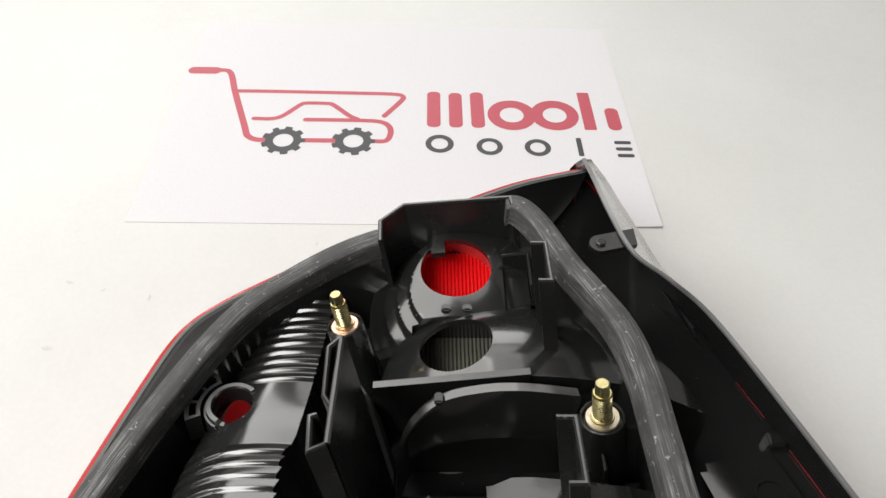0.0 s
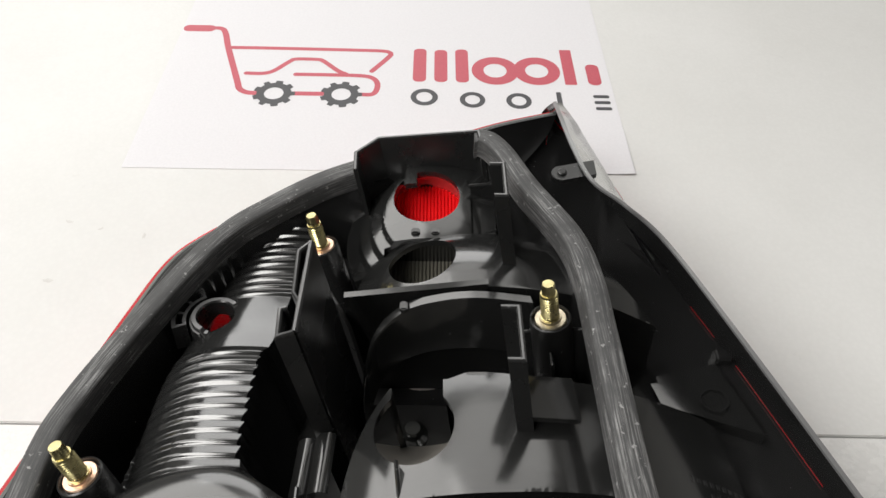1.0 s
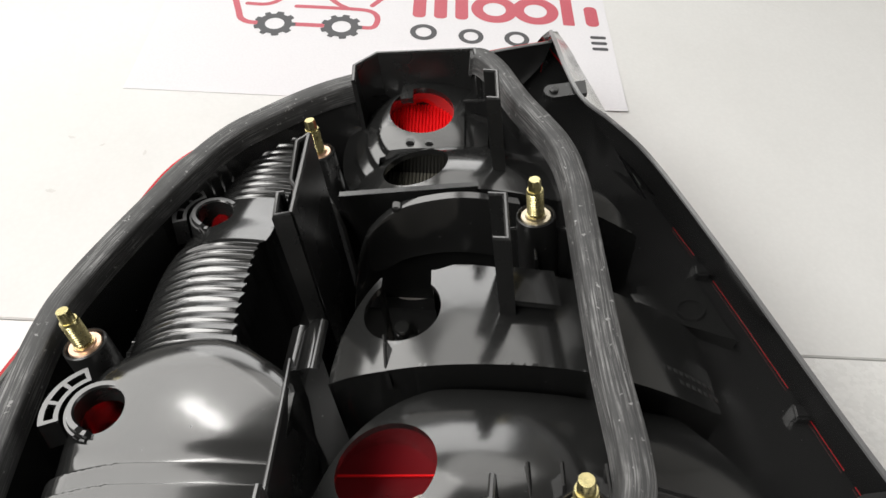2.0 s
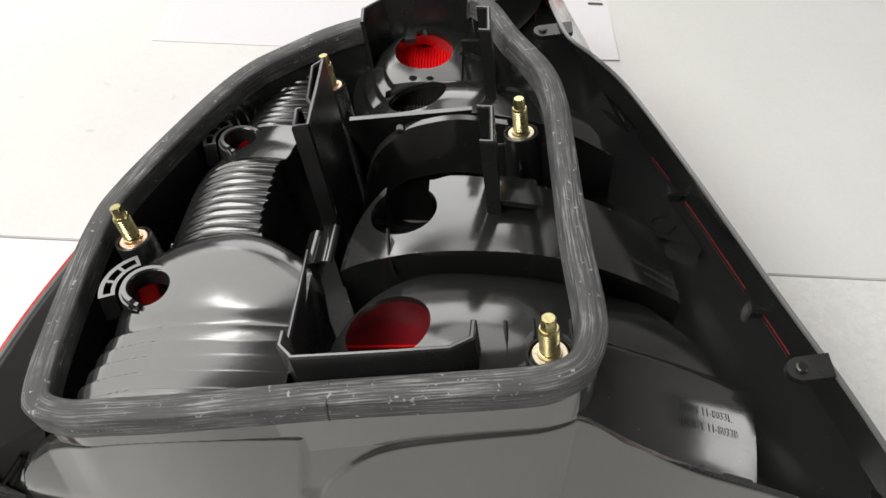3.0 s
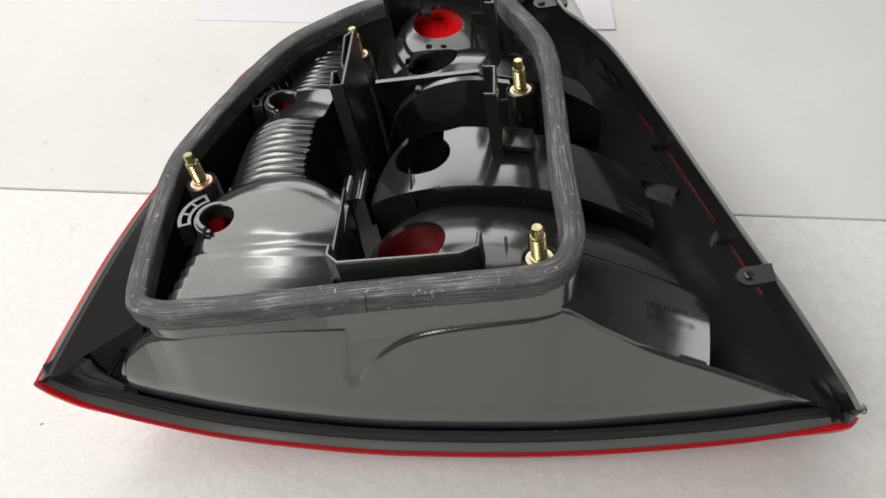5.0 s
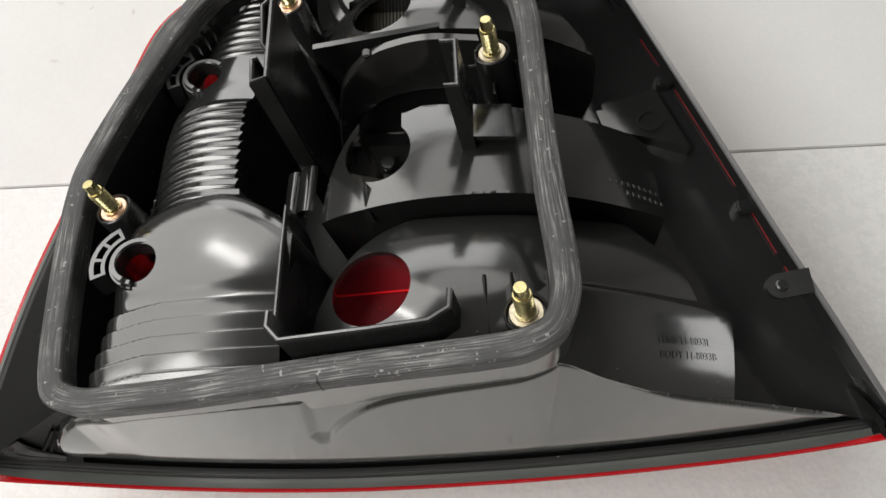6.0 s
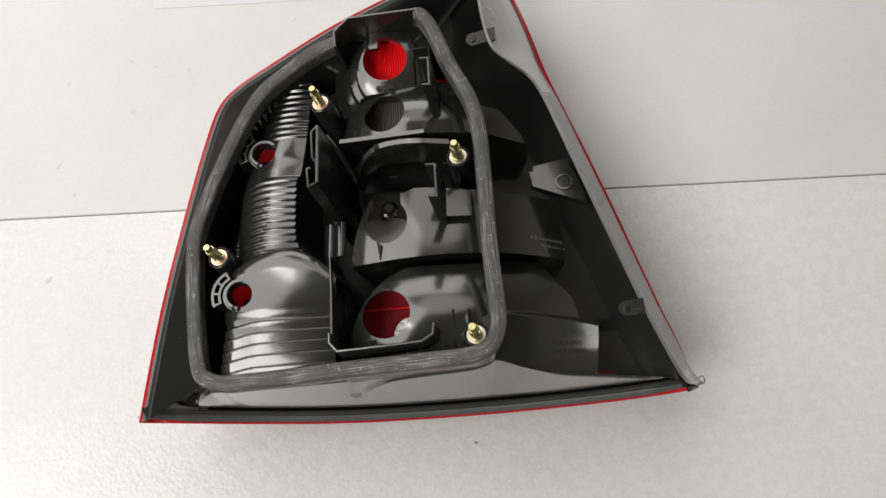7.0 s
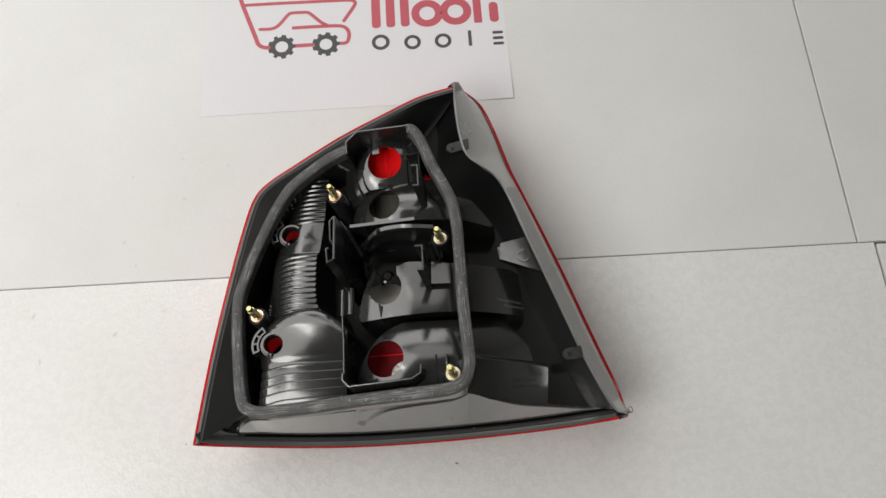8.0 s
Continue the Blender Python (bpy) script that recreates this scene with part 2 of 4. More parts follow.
def sweep(path, profile, closed, uvs=False):
    """Carries a closed profile of (out to the left, up) along a path."""
    nrm = normals2(path, closed)
    bm = bmesh.new()
    rows = []
    for d, h in profile:
        rows.append([bm.verts.new((p[0] + q[0] * d, p[1] + q[1] * d, p[2] + h)) for p, q in zip(path, nrm)])
    n, k = len(path), len(profile)
    layer = bm.loops.layers.uv.new("UVMap") if uvs else None
    seg = np.linalg.norm(np.diff(np.vstack([path, path[:1]]), axis=0), axis=1)
    s = np.r_[0, np.cumsum(seg)]
    per = [0.0]
    for a, c in zip(profile, profile[1:] + profile[:1]):
        per.append(per[-1] + math.dist(a, c))
    for a in range(k):
        c = (a + 1) % k
        for i in range(n if closed else n - 1):
            j = (i + 1) % n
            f = bm.faces.new((rows[a][i], rows[a][j], rows[c][j], rows[c][i]))
            if uvs:
                for lp, uv_ in zip(f.loops, ((s[i], per[a]), (s[i + 1], per[a]), (s[i + 1], per[a + 1]), (s[i], per[a + 1]))):
                    lp[layer].uv = uv_
    if not closed:
        bm.faces.new([r[0] for r in rows])
        bm.faces.new([r[-1] for r in reversed(rows)])
    return bm


def field(sdf, place, box, step, drop):
    """A sheet over the part of a plan where sdf < 0, with clean edges, turned down along its rims by drop(x, y)."""
    x0, y0, x1, y1 = box
    sx, sy = step if isinstance(step, tuple) else (step, step)
    step = max(sx, sy)
    nx, ny = int((x1 - x0) / sx) + 1, int((y1 - y0) / sy) + 1
    X, Y = np.meshgrid(np.linspace(x0, x1, nx), np.linspace(y0, y1, ny), indexing="ij")
    e = 1e-5
    for _ in range(3):
        S = sdf(X, Y)
        gx, gy = (sdf(X + e, Y) - S) / e, (sdf(X, Y + e) - S) / e
        g2 = np.maximum(gx * gx + gy * gy, 1e-3)
        near = np.abs(S) < 0.72 * step * np.sqrt(g2)
        X, Y = X - np.where(near, S * gx / g2, 0), Y - np.where(near, S * gy / g2, 0)
    S = sdf(X, Y)
    ok = S < 2e-5
    P = place(X, Y)
    idx = -np.ones(X.shape, int)
    face = ok[:-1, :-1] & ok[1:, :-1] & ok[1:, 1:] & ok[:-1, 1:]
    used = np.zeros_like(ok)
    used[:-1, :-1] |= face
    used[1:, :-1] |= face
    used[1:, 1:] |= face
    used[:-1, 1:] |= face
    idx[used] = np.arange(used.sum())
    verts = np.column_stack([p[used] for p in P])
    ij = np.argwhere(face)
    quads = np.column_stack([idx[ij[:, 0], ij[:, 1]], idx[ij[:, 0] + 1, ij[:, 1]], idx[ij[:, 0] + 1, ij[:, 1] + 1], idx[ij[:, 0], ij[:, 1] + 1]])
    count = {}
    for q in quads:
        for a, c in zip(q, np.roll(q, -1)):
            count[(a, c)] = True
    rim = [(a, c) for a, c in count if (c, a) not in count]
    low = {}
    extra = []
    for a, c in rim:
        for v in (a, c):
            if v not in low:
                low[v] = len(verts) + len(extra)
                extra.append(verts[v] + np.array(drop(*verts[v])))
    faces = [tuple(int(v) for v in q) for q in quads] + [(int(c), int(a), low[a], low[c]) for a, c in rim]
    me = bpy.data.meshes.new("sheet")
    me.from_pydata(np.vstack([verts, extra]).tolist() if extra else verts.tolist(), [], faces)
    return me


def box_bm(bm, lo, hi, bevel=0.0):
    r = bmesh.ops.create_cube(bm, size=1.0)
    for v in r["verts"]:
        v.co = Vector([lo[k] + (v.co[k] + 0.5) * (hi[k] - lo[k]) for k in range(3)])
    if bevel:
        ed = list({e for v in r["verts"] for e in v.link_edges})
        bmesh.ops.bevel(bm, geom=ed, offset=bevel, segments=2, affect="EDGES")


def box(lo, hi, bevel=0.0):
    bm = bmesh.new()
    box_bm(bm, lo, hi, bevel)
    return bm


def lathe(profile, m, seg=28, lobes=0, depth=0.0, z0=0.0, z1=0.0):
    """A turned part: profile of (radius, height), placed by the matrix m."""
    bm = bmesh.new()
    rows = []
    for r, h in profile:
        row = []
        for i in range(seg):
            a = 2 * math.pi * i / seg
            k = 1 - depth * (0.5 + 0.5 * math.cos(lobes * a)) if lobes and z0 <= h <= z1 else 1
            row.append(bm.verts.new(m @ Vector((r * k * math.cos(a), r * k * math.sin(a), h))))
        rows.append(row)
    for a, c in zip(rows, rows[1:]):
        for i in range(seg):
            j = (i + 1) % seg
            bm.faces.new((a[i], a[j], c[j], c[i]))
    bm.faces.new(rows[-1])
    bm.faces.new(list(reversed(rows[0])))
    return bm


LEAN = (0.17, -0.17)  # how far a moulded wall shifts in plan for each metre downwards


def wall_strip(path, top, bottom, thick):
    """A thin wall along a plan line at its top edge, going down along the mould's draw; heights are one for all or one a point."""
    p = np.array(path, float)
    top, bottom = np.broadcast_to(top, len(p)), np.broadcast_to(bottom, len(p))
    d = np.diff(p, axis=0)
    d /= np.linalg.norm(d, axis=1)[:, None]
    n = np.column_stack([-d[:, 1], d[:, 0]])
    mit = np.vstack([n[:1], (n[:-1] + n[1:]) / (1 + (n[:-1] * n[1:]).sum(1))[:, None], n[-1:]]) if len(p) > 2 else np.vstack([n[0], n[0]])
    a, c = p + mit * thick / 2, p - mit * thick / 2
    bev = 0.0005
    loops = []
    for q, z, ins in ((a, bottom, 0), (a, top - bev, 0), (a, top, bev), (c, top, bev), (c, top - bev, 0), (c, bottom, 0)):
        base = q if not ins else q + (p - q) * (ins / (thick / 2))
        loops.append(np.column_stack([base + np.outer(top - z, LEAN), z]))
    bm = loft(loops)
    bm.verts.ensure_lookup_table()
    k = len(p)
    for e in (0, k - 1):
        bm.faces.new([bm.verts[r * k + e] for r in range(6)])
    return bm


def smooth(x, xs, ys):
    """Cubic curve through given places, flat beyond its ends."""
    xs, ys = np.array(xs, float), np.array(ys, float)
    m = np.gradient(ys, xs)
    x = np.clip(x, xs[0], xs[-1])
    i = np.clip(np.searchsorted(xs, x) - 1, 0, len(xs) - 2)
    h = xs[i + 1] - xs[i]
    t = (x - xs[i]) / h
    return (2 * t ** 3 - 3 * t * t + 1) * ys[i] + (t ** 3 - 2 * t * t + t) * h * m[i] + (3 * t * t - 2 * t ** 3) * ys[i + 1] + (t ** 3 - t * t) * h * m[i + 1]


def ease(t):
    t = np.clip(t, 0, 1)
    return t * t * (3 - 2 * t)


def poly_sdf(poly):
    P = np.array(poly, float)[:, :2]
    Q = np.roll(P, -1, 0)

    def f(X, Y):
        sh = X.shape
        x, y = X.ravel(), Y.ravel()
        best = np.full(x.shape, 1e9)
        inside = np.zeros(x.shape, bool)
        for (ax, ay), (bx, by) in zip(P, Q):
            ex, ey = bx - ax, by - ay
            t = np.clip(((x - ax) * ex + (y - ay) * ey) / (ex * ex + ey * ey + 1e-15), 0, 1)
            best = np.minimum(best, (x - ax - t * ex) ** 2 + (y - ay - t * ey) ** 2)
            if ay != by:
                cross = ((ay > y) != (by > y)) & (x < ex * (y - ay) / (by - ay) + ax)
                inside ^= cross
        d = np.sqrt(best)
        return np.where(inside, -d, d).reshape(sh)
    return f


# ---------------------------------------------------------------- the room
def structure(name, bm, mat, label):
    ob = part(name, bm, mat, None)
    return tagged(ob, label, kind="structure")


# Unseen room: openings for the fill lamps, tones set for what the plastic reflects.
floor = structure("floor", box((-2.2, -2.2, -0.08), (2.2, 1.9, -0.0215)), FLOOR, "plain dull floor under the white boards")
for x0, x1, z0, z1 in ((-2.2, -1.35, -0.08, 2.4), (0.65, 2.2, -0.08, 2.4), (-1.35, 0.65, -0.08, 0.4), (-1.35, 0.65, 1.5, 2.4)):
    structure("wall_north", box((x0, 1.8, z0), (x1, 1.9, z1)), WALL, "unseen grey wall round an opening behind a fill lamp")
structure("wall_south", box((-2.2, -2.3, -0.08), (2.2, -2.2, 2.4)), FLOOR, "unseen wall behind the camera, dark to keep reflections dark")
structure("wall_west", box((-2.3, -2.3, -0.08), (-2.2, 1.9, 2.4)), WALL, "plain grey painted wall")
for y0, y1, z0, z1 in ((-2.3, -0.3, -0.08, 2.4), (0.5, 1.9, -0.08, 2.4), (-0.3, 0.5, -0.08, 0.4), (-0.3, 0.5, 1.5, 2.4)):
    structure("wall_east", box((2.2, y0, z0), (2.3, y1, z1)), WALL, "unseen grey wall round an opening behind a fill lamp")
structure("ceiling", box((-2.3, -2.3, 2.4), (2.3, 1.9, 2.5)), CEIL, "unseen ceiling, grey to dim the reflections")

SEAM_X = 0.437


def seam_y(x):
    """The joint between the near and the far boards runs a little askew."""
    return -0.1612 - 0.0085 * x


def foam_board(plan, label, mat=None):
    bm = bmesh.new()
    low = [bm.verts.new((x, y, -0.021)) for x, y in plan]
    top = [bm.verts.new((x, y, 0.0)) for x, y in plan]
    bm.faces.new(list(reversed(low)))
    face = bm.faces.new(top)
    for i in range(len(plan)):
        j = (i + 1) % len(plan)
        bm.faces.new((low[i], low[j], top[j], top[i]))
    bmesh.ops.bevel(bm, geom=list(face.edges), offset=0.0005, segments=2, affect="EDGES")
    ob = part("foam_board", bm, mat or BOARD, None)
    return tagged(ob, label, "board", "white boards on the floor")


foam_board([(-0.56, seam_y(-0.56) + 0.0004), (SEAM_X, seam_y(SEAM_X) + 0.0004), (SEAM_X, 0.84), (-0.56, 0.84)], "white rigid foam board with faint scuffs, under the paper sheet")
foam_board([(-0.55, -1.16), (0.452, -1.16), (0.452, seam_y(0.452) - 0.0004), (-0.55, seam_y(-0.55) - 0.0004)], "white rigid foam board with a beaded, pitted surface", BEADED)
foam_board([(0.4545, -1.16), (1.5, -1.16), (1.5, seam_y(1.5) - 0.002), (0.4545, seam_y(0.4545) - 0.002)], "white rigid foam board with a worn corner")
foam_board([(SEAM_X + 0.0018, seam_y(SEAM_X) + 0.0004), (1.5, seam_y(1.5) + 0.0004), (1.5, 0.84), (SEAM_X + 0.0018, 0.84)], "plain white rigid foam board")

# ---------------------------------------------------------------- the paper and its print
def paper_z(x, y):
    """Height of the sheet: nearly flat, with one corner a little lifted."""
    return 0.0003 + 0.0001 * np.sin(x * 31 + 1) * np.sin(y * 27) + 0.0010 * np.maximum(0, (x - 0.11) / 0.04) ** 2 * np.maximum(0, 1 - y / 0.05)


paper = new("paper_sheet")
paper.location = (0, 0.105, 0)
tagged(paper, "white printed paper sheet lying flat on the boards", "paper")
part("sheet", field(lambda x, y: np.maximum(np.abs(x) - 0.1485, np.abs(y - 0.105) - 0.105),
                    lambda x, y: (x, y, paper_z(x, y)),
                    (-0.15, -0.002, 0.15, 0.212), 0.004, lambda x, y, z: (0, 0, -0.00025)), PAPER, paper, "thin white paper with slightly lifted edges")
INK_Z = 0.0


def print_part(name, bm, mat, parent):
    bmesh.ops.subdivide_edges(bm, edges=[e for e in bm.edges if e.calc_length() > 0.012], cuts=2, use_grid_fill=True)
    for v in bm.verts:
        v.co.z = float(paper_z(v.co.x, v.co.y)) + 0.00007 + v.co.z
    return part(name, bm, mat, parent)


def stroke(name, pts, width, mat, parent, n=40):
    path = curve([(*p, INK_Z) for p in pts], n)
    nrm = normals2(path, False)
    bm = bmesh.new()
    rows = []
    for s in (-0.5, 0.5):
        rows.append([bm.verts.new((p[0] + q[0] * width * s, p[1] + q[1] * width * s, INK_Z)) for p, q in zip(path, nrm)])
    for i in range(len(path) - 1):
        bm.faces.new((rows[0][i], rows[0][i + 1], rows[1][i + 1], rows[1][i]))
    for end in (0, -1):
        c = path[end]
        r = [bm.verts.new((c[0] + width / 2 * math.cos(a), c[1] + width / 2 * math.sin(a), INK_Z - 0.00001)) for a in np.linspace(0, 2 * math.pi, 17)[:-1]]
        bm.faces.new(r)
    return print_part(name, bm, mat, parent)


def straight(*pts):
    """Control points doubled up, so that the curve keeps its corners."""
    out = []
    for a, c in zip(pts, pts[1:]):
        for k in (0.0, 0.06, 0.5, 0.94):
            out.append((a[0] + (c[0] - a[0]) * k, a[1] + (c[1] - a[1]) * k))
    return out + [pts[-1]]


def disc(name, cx, cy, outer, inner, mat, parent, teeth=0):
    bm = bmesh.new()
    n = 96
    ro, ri = [], []
    for i in range(n):
        a = 2 * math.pi * i / n
        r = outer
        if teeth:
            r = outer if math.cos(teeth * a) > -0.15 else outer * 0.82
        ro.append(bm.verts.new((cx + r * math.cos(a), cy + r * math.sin(a), INK_Z + 0.00002)))
        ri.append(bm.verts.new((cx + inner * math.cos(a), cy + inner * math.sin(a), INK_Z + 0.00002)))
    for i in range(n):
        j = (i + 1) % n
        bm.faces.new((ro[i], ro[j], ri[j], ri[i]))
    return print_part(name, bm, mat, parent)


def patch(name, x0, y0, x1, y1, r, mat, parent):
    """A plain block of print with rounded corners."""
    bm = bmesh.new()
    v = []
    for cx, cy, a0 in ((x1 - r, y1 - r, 0), (x0 + r, y1 - r, 90), (x0 + r, y0 + r, 180), (x1 - r, y0 + r, 270)):
        for k in range(7):
            a = radians(a0 + k * 15)
            v.append(bm.verts.new((cx + r * math.cos(a), cy + r * math.sin(a), INK_Z)))
    bm.faces.new(v)
    return print_part(name, bm, mat, parent)


patch("print_handle", -0.148, 0.1425, -0.1255, 0.1505, 0.0038, ROSE, paper)
stroke("print_line", [(-0.128, 0.147), (-0.121, 0.1465), (-0.117, 0.140), (-0.1115, 0.122), (-0.0985, 0.085), (-0.0955, 0.0765), (-0.090, 0.0725), (-0.083, 0.072)], 0.0042, ROSE, paper)
stroke("print_line", [(-0.111, 0.123), (-0.08, 0.123), (-0.03, 0.1225), (-0.006, 0.122), (0.0005, 0.1195), (-0.001, 0.114), (-0.011, 0.098)], 0.0037, ROSE, paper, 60)
stroke("print_line", [(-0.094, 0.0935), (-0.083, 0.0935), (-0.076, 0.097), (-0.067, 0.108), (-0.063, 0.1105), (-0.050, 0.1105), (-0.045, 0.109), (-0.034, 0.098), (-0.028, 0.094)], 0.0036, ROSE, paper, 60)
stroke("print_line", [(-0.061, 0.093), (-0.04, 0.093), (-0.018, 0.0925), (-0.010, 0.090), (-0.0065, 0.084), (-0.007, 0.076), (-0.010, 0.0722), (-0.018, 0.0722)], 0.0038, ROSE, paper, 50)
stroke("print_line", [(-0.060, 0.0722), (-0.050, 0.0722), (-0.042, 0.0722)], 0.0042, ROSE, paper, 8)
disc("print_wheel", -0.0725, 0.072, 0.0136, 0.0062, GREY, paper, 9)
disc("print_wheel", -0.0292, 0.072, 0.0136, 0.0062, GREY, paper, 9)
# the maker's wording stands as plain blocks of its size and colour
for k in range(3):
    patch("print_block", 0.0165 + 0.0143 * k, 0.087, 0.0165 + 0.0143 * k + 0.0088, 0.1255 - 0.001 * (k == 1), 0.0035, ROSE, paper)
disc("print_ring", 0.0718, 0.1010, 0.0158, 0.0078, ROSE, paper)
disc("print_ring", 0.1000, 0.1015, 0.0158, 0.0078, ROSE, paper)
patch("print_block", 0.1178, 0.0865, 0.1258, 0.127, 0.001, ROSE, paper)
patch("print_block", 0.1335, 0.0865, 0.1425, 0.110, 0.004, ROSE, paper)
disc("print_ring", 0.0245, 0.0705, 0.0088, 0.0052, GREY, paper)
disc("print_ring", 0.0556, 0.0685, 0.0082, 0.0048, GREY, paper)
disc("print_ring", 0.0856, 0.0682, 0.0082, 0.0048, GREY, paper)
patch("print_block", 0.1105, 0.0605, 0.1138, 0.0782, 0.0008, GREY, paper)
for k in range(3):
    patch("print_block", 0.1345, 0.0600 + 0.0063 * k, 0.1450, 0.0632 + 0.0063 * k, 0.0012, GREY, paper)


# scuffs and specks on the boards
def scuff(x, y, r, turn, mat):
    bm = bmesh.new()
    rng = random.Random(int((x + 3) * 9000 + y * 700))
    v = []
    for i in range(14):
        a = 2 * math.pi * i / 14
        q = r * (0.65 + 0.5 * rng.random())
        px, py = q * math.cos(a), q * 0.45 * math.sin(a)
        v.append(bm.verts.new((x + px * math.cos(turn) - py * math.sin(turn), y + px * math.sin(turn) + py * math.cos(turn), 0.00012)))
    c = bm.verts.new((x, y, 0.0003))
    for i in range(14):
        bm.faces.new((v[i], v[(i + 1) % 14], c))
    ob = part("scuff_mark", bm, mat, None)
    tagged(ob, "small grey scuff on the white board", "mark", "scuffs on the boards")


for x, y, r, mat in ((-0.121, -0.0525, 0.0032, DENT), (-0.145, -0.048, 0.0025, DENT), (-0.160, -0.083, 0.0040, DENT), (-0.208, -0.058, 0.003, DENT), (-0.163, -0.043, 0.0035, DENT),
                     (-0.211, -0.122, 0.004, DENT), (-0.172, -0.187, 0.003, DENT), (-0.212, -0.204, 0.005, DENT), (-0.284, -0.184, 0.004, DENT), (-0.274, -0.224, 0.004, DENT),
                     (0.071, -0.328, 0.0022, SPECK), (-0.042, -0.015, 0.002, DENT), (-0.147, -0.299, 0.0014, SPECK), (0.182, -0.322, 0.002, DENT), (-0.199, -0.144, 0.003, DENT)):
    scuff(x, y, r * 0.7, x * 40, mat)

# ---------------------------------------------------------------- the tail lamp, lying on its lens
lamp = new("tail_lamp")
lamp.location = (0.03, -0.19, 0)
tagged(lamp, "black car tail lamp with red lens lying face down on boards", "tail lamp")


def G(x, y):
    """The tilted plane of the rubber seal's top."""
    return 0.0724 + 0.1823 * x - 0.0993 * y


AXIS = Vector((-0.17, 0.17, 1)).normalized()

LEFT = curve([(-.122, -.304, .059), (-.118, -.281, .0605), (-.111, -.236, .0595), (-.103, -.180, .050), (-.0935, -.1295, .0435), (-.085, -.104, .0435),
              (-.072, -.0917, .0468), (-.0496, -.0794, .051), (-.010, -.057, .0545), (.029, -.038, .056), (.0586, -.0252, .058), (.090, -.019, .062)], 130)
RIGHT = curve([(.090, -.019, .062), (.103, -.0205, .0485), (.1150, -.027, .0365), (.1243, -.052, .0360), (.1345, -.087, .034), (.1460, -.1165, .031), (.1572, -.144, .0275),
               (.1725, -.183, .022), (.1870, -.226, .020), (.1965, -.254, .0195), (.2030, -.275, .022), (.2035, -.291, .034), (.201, -.303, .052)], 110)
FRONT = curve([(.201, -.303, .052), (.1975, -.3045, .0434), (.157, -.308, .029), (.091, -.3108, .0158), (.0237, -.3116, .0113), (-.021, -.3107, .0133),
               (-.0645, -.3083, .0187), (-.104, -.3055, .0347), (-.1175, -.3045, .050), (-.122, -.304, .059)], 120)
RIM = np.vstack([LEFT[:-1], RIGHT[:-1], FRONT[:-1]])
SEAL_L = curve([(-.0775, -.2870), (-.0830, -.2790), (-.087, -.255), (-.0905, -.21), (-.0865, -.185), (-.0687, -.1395), (-.054, -.1125), (-.0385, -.0985),
                (-.0135, -.083), (.0205, -.0735), (.044, -.0685), (.054, -.070)], 130, (-.0665, -.2906), (.062, -.083))
SEAL_R = curve([(.054, -.070), (.062, -.083), (.070, -.107), (.0815, -.1355), (.0853, -.157), (.0857, -.182), (.0858, -.2285), (.0870, -.2570), (.0860, -.2700), (.0812, -.2803)], 110,
               (.044, -.0685), (.0715, -.2853))
SEAL_F = curve([(.0812, -.2803), (.0715, -.2853), (.0590, -.2866), (.045, -.2870), (.011, -.288), (-.03, -.2903), (-.055, -.2908), (-.0665, -.2906), (-.0775, -.2870)], 120,
               (.0860, -.2700), (-.0830, -.2790))
SEAL = np.vstack([SEAL_L[:-1], SEAL_R[:-1], SEAL_F[:-1]])
SEAL3 = np.column_stack([SEAL, G(SEAL[:, 0], SEAL[:, 1])])


def ring_in(path, d, dz):
    """The rim moved inwards in plan by d and up by dz."""
    n = normals2(path, True)
    return np.column_stack([path[:, 0] - n[:, 0] * -d * SIGN, path[:, 1] - n[:, 1] * -d * SIGN, path[:, 2] + dz])


area2 = np.sum(RIM[:, 0] * np.roll(RIM[:, 1], -1) - np.roll(RIM[:, 0], -1) * RIM[:, 1])
SIGN = 1 if area2 > 0 else -1

wf = np.zeros(len(RIM))
_f = np.r_[0, np.cumsum(np.linalg.norm(np.diff(FRONT, axis=0), axis=1))][:-1]
_e = np.clip(np.minimum(_f - 0.004, _f[-1] - _f - 0.004) / 0.030, 0, 1)
wf[len(LEFT) + len(RIGHT) - 2:] = _e * _e * (3 - 2 * _e)
WF = wf  # 1 along the front, 0 along the other sides


def mixed(side, front):
    return side * (1 - WF) + front * WF


# lens: a bowed shell from the rim down to the boards
CX, CY = 0.03, -0.245
BODY_Z = RIM[:, 2] - mixed(0.006, 0.0)
_ang = np.arctan2(RIM[:, 1] - CY, RIM[:, 0] - CX)
_ord = np.argsort(_ang)
_rad = np.hypot(RIM[:, 1] - CY, RIM[:, 0] - CX)


def lens_z(x, y):
    """Height of the lens shell."""
    a = np.arctan2(np.asarray(y) - CY, np.asarray(x) - CX)
    r = np.interp(a, _ang[_ord], _rad[_ord], period=2 * math.pi)
    z = np.interp(a, _ang[_ord], BODY_Z[_ord], period=2 * math.pi)
    return 0.0006 + (z - 0.0006) * np.clip(np.hypot(np.asarray(x) - CX, np.asarray(y) - CY) / r, 0, 1) ** 2.4


def lens_row(t, dz):
    x, y = CX + (RIM[:, 0] - CX) * t, CY + (RIM[:, 1] - CY) * t
    behind = np.maximum(0, y - np.interp(x, FRONT[::-1, 0], FRONT[::-1, 1]))
    cap = np.interp(x, FRONT[::-1, 0], FRONT[::-1, 2]) + 0.8 * np.maximum(0, behind - 0.008) - 0.0045 * np.clip(behind / 0.003, 0, 1)
    return np.column_stack([x, y, np.minimum(0.0006 + (BODY_Z - 0.0006) * t ** 2.4 + dz, cap)])


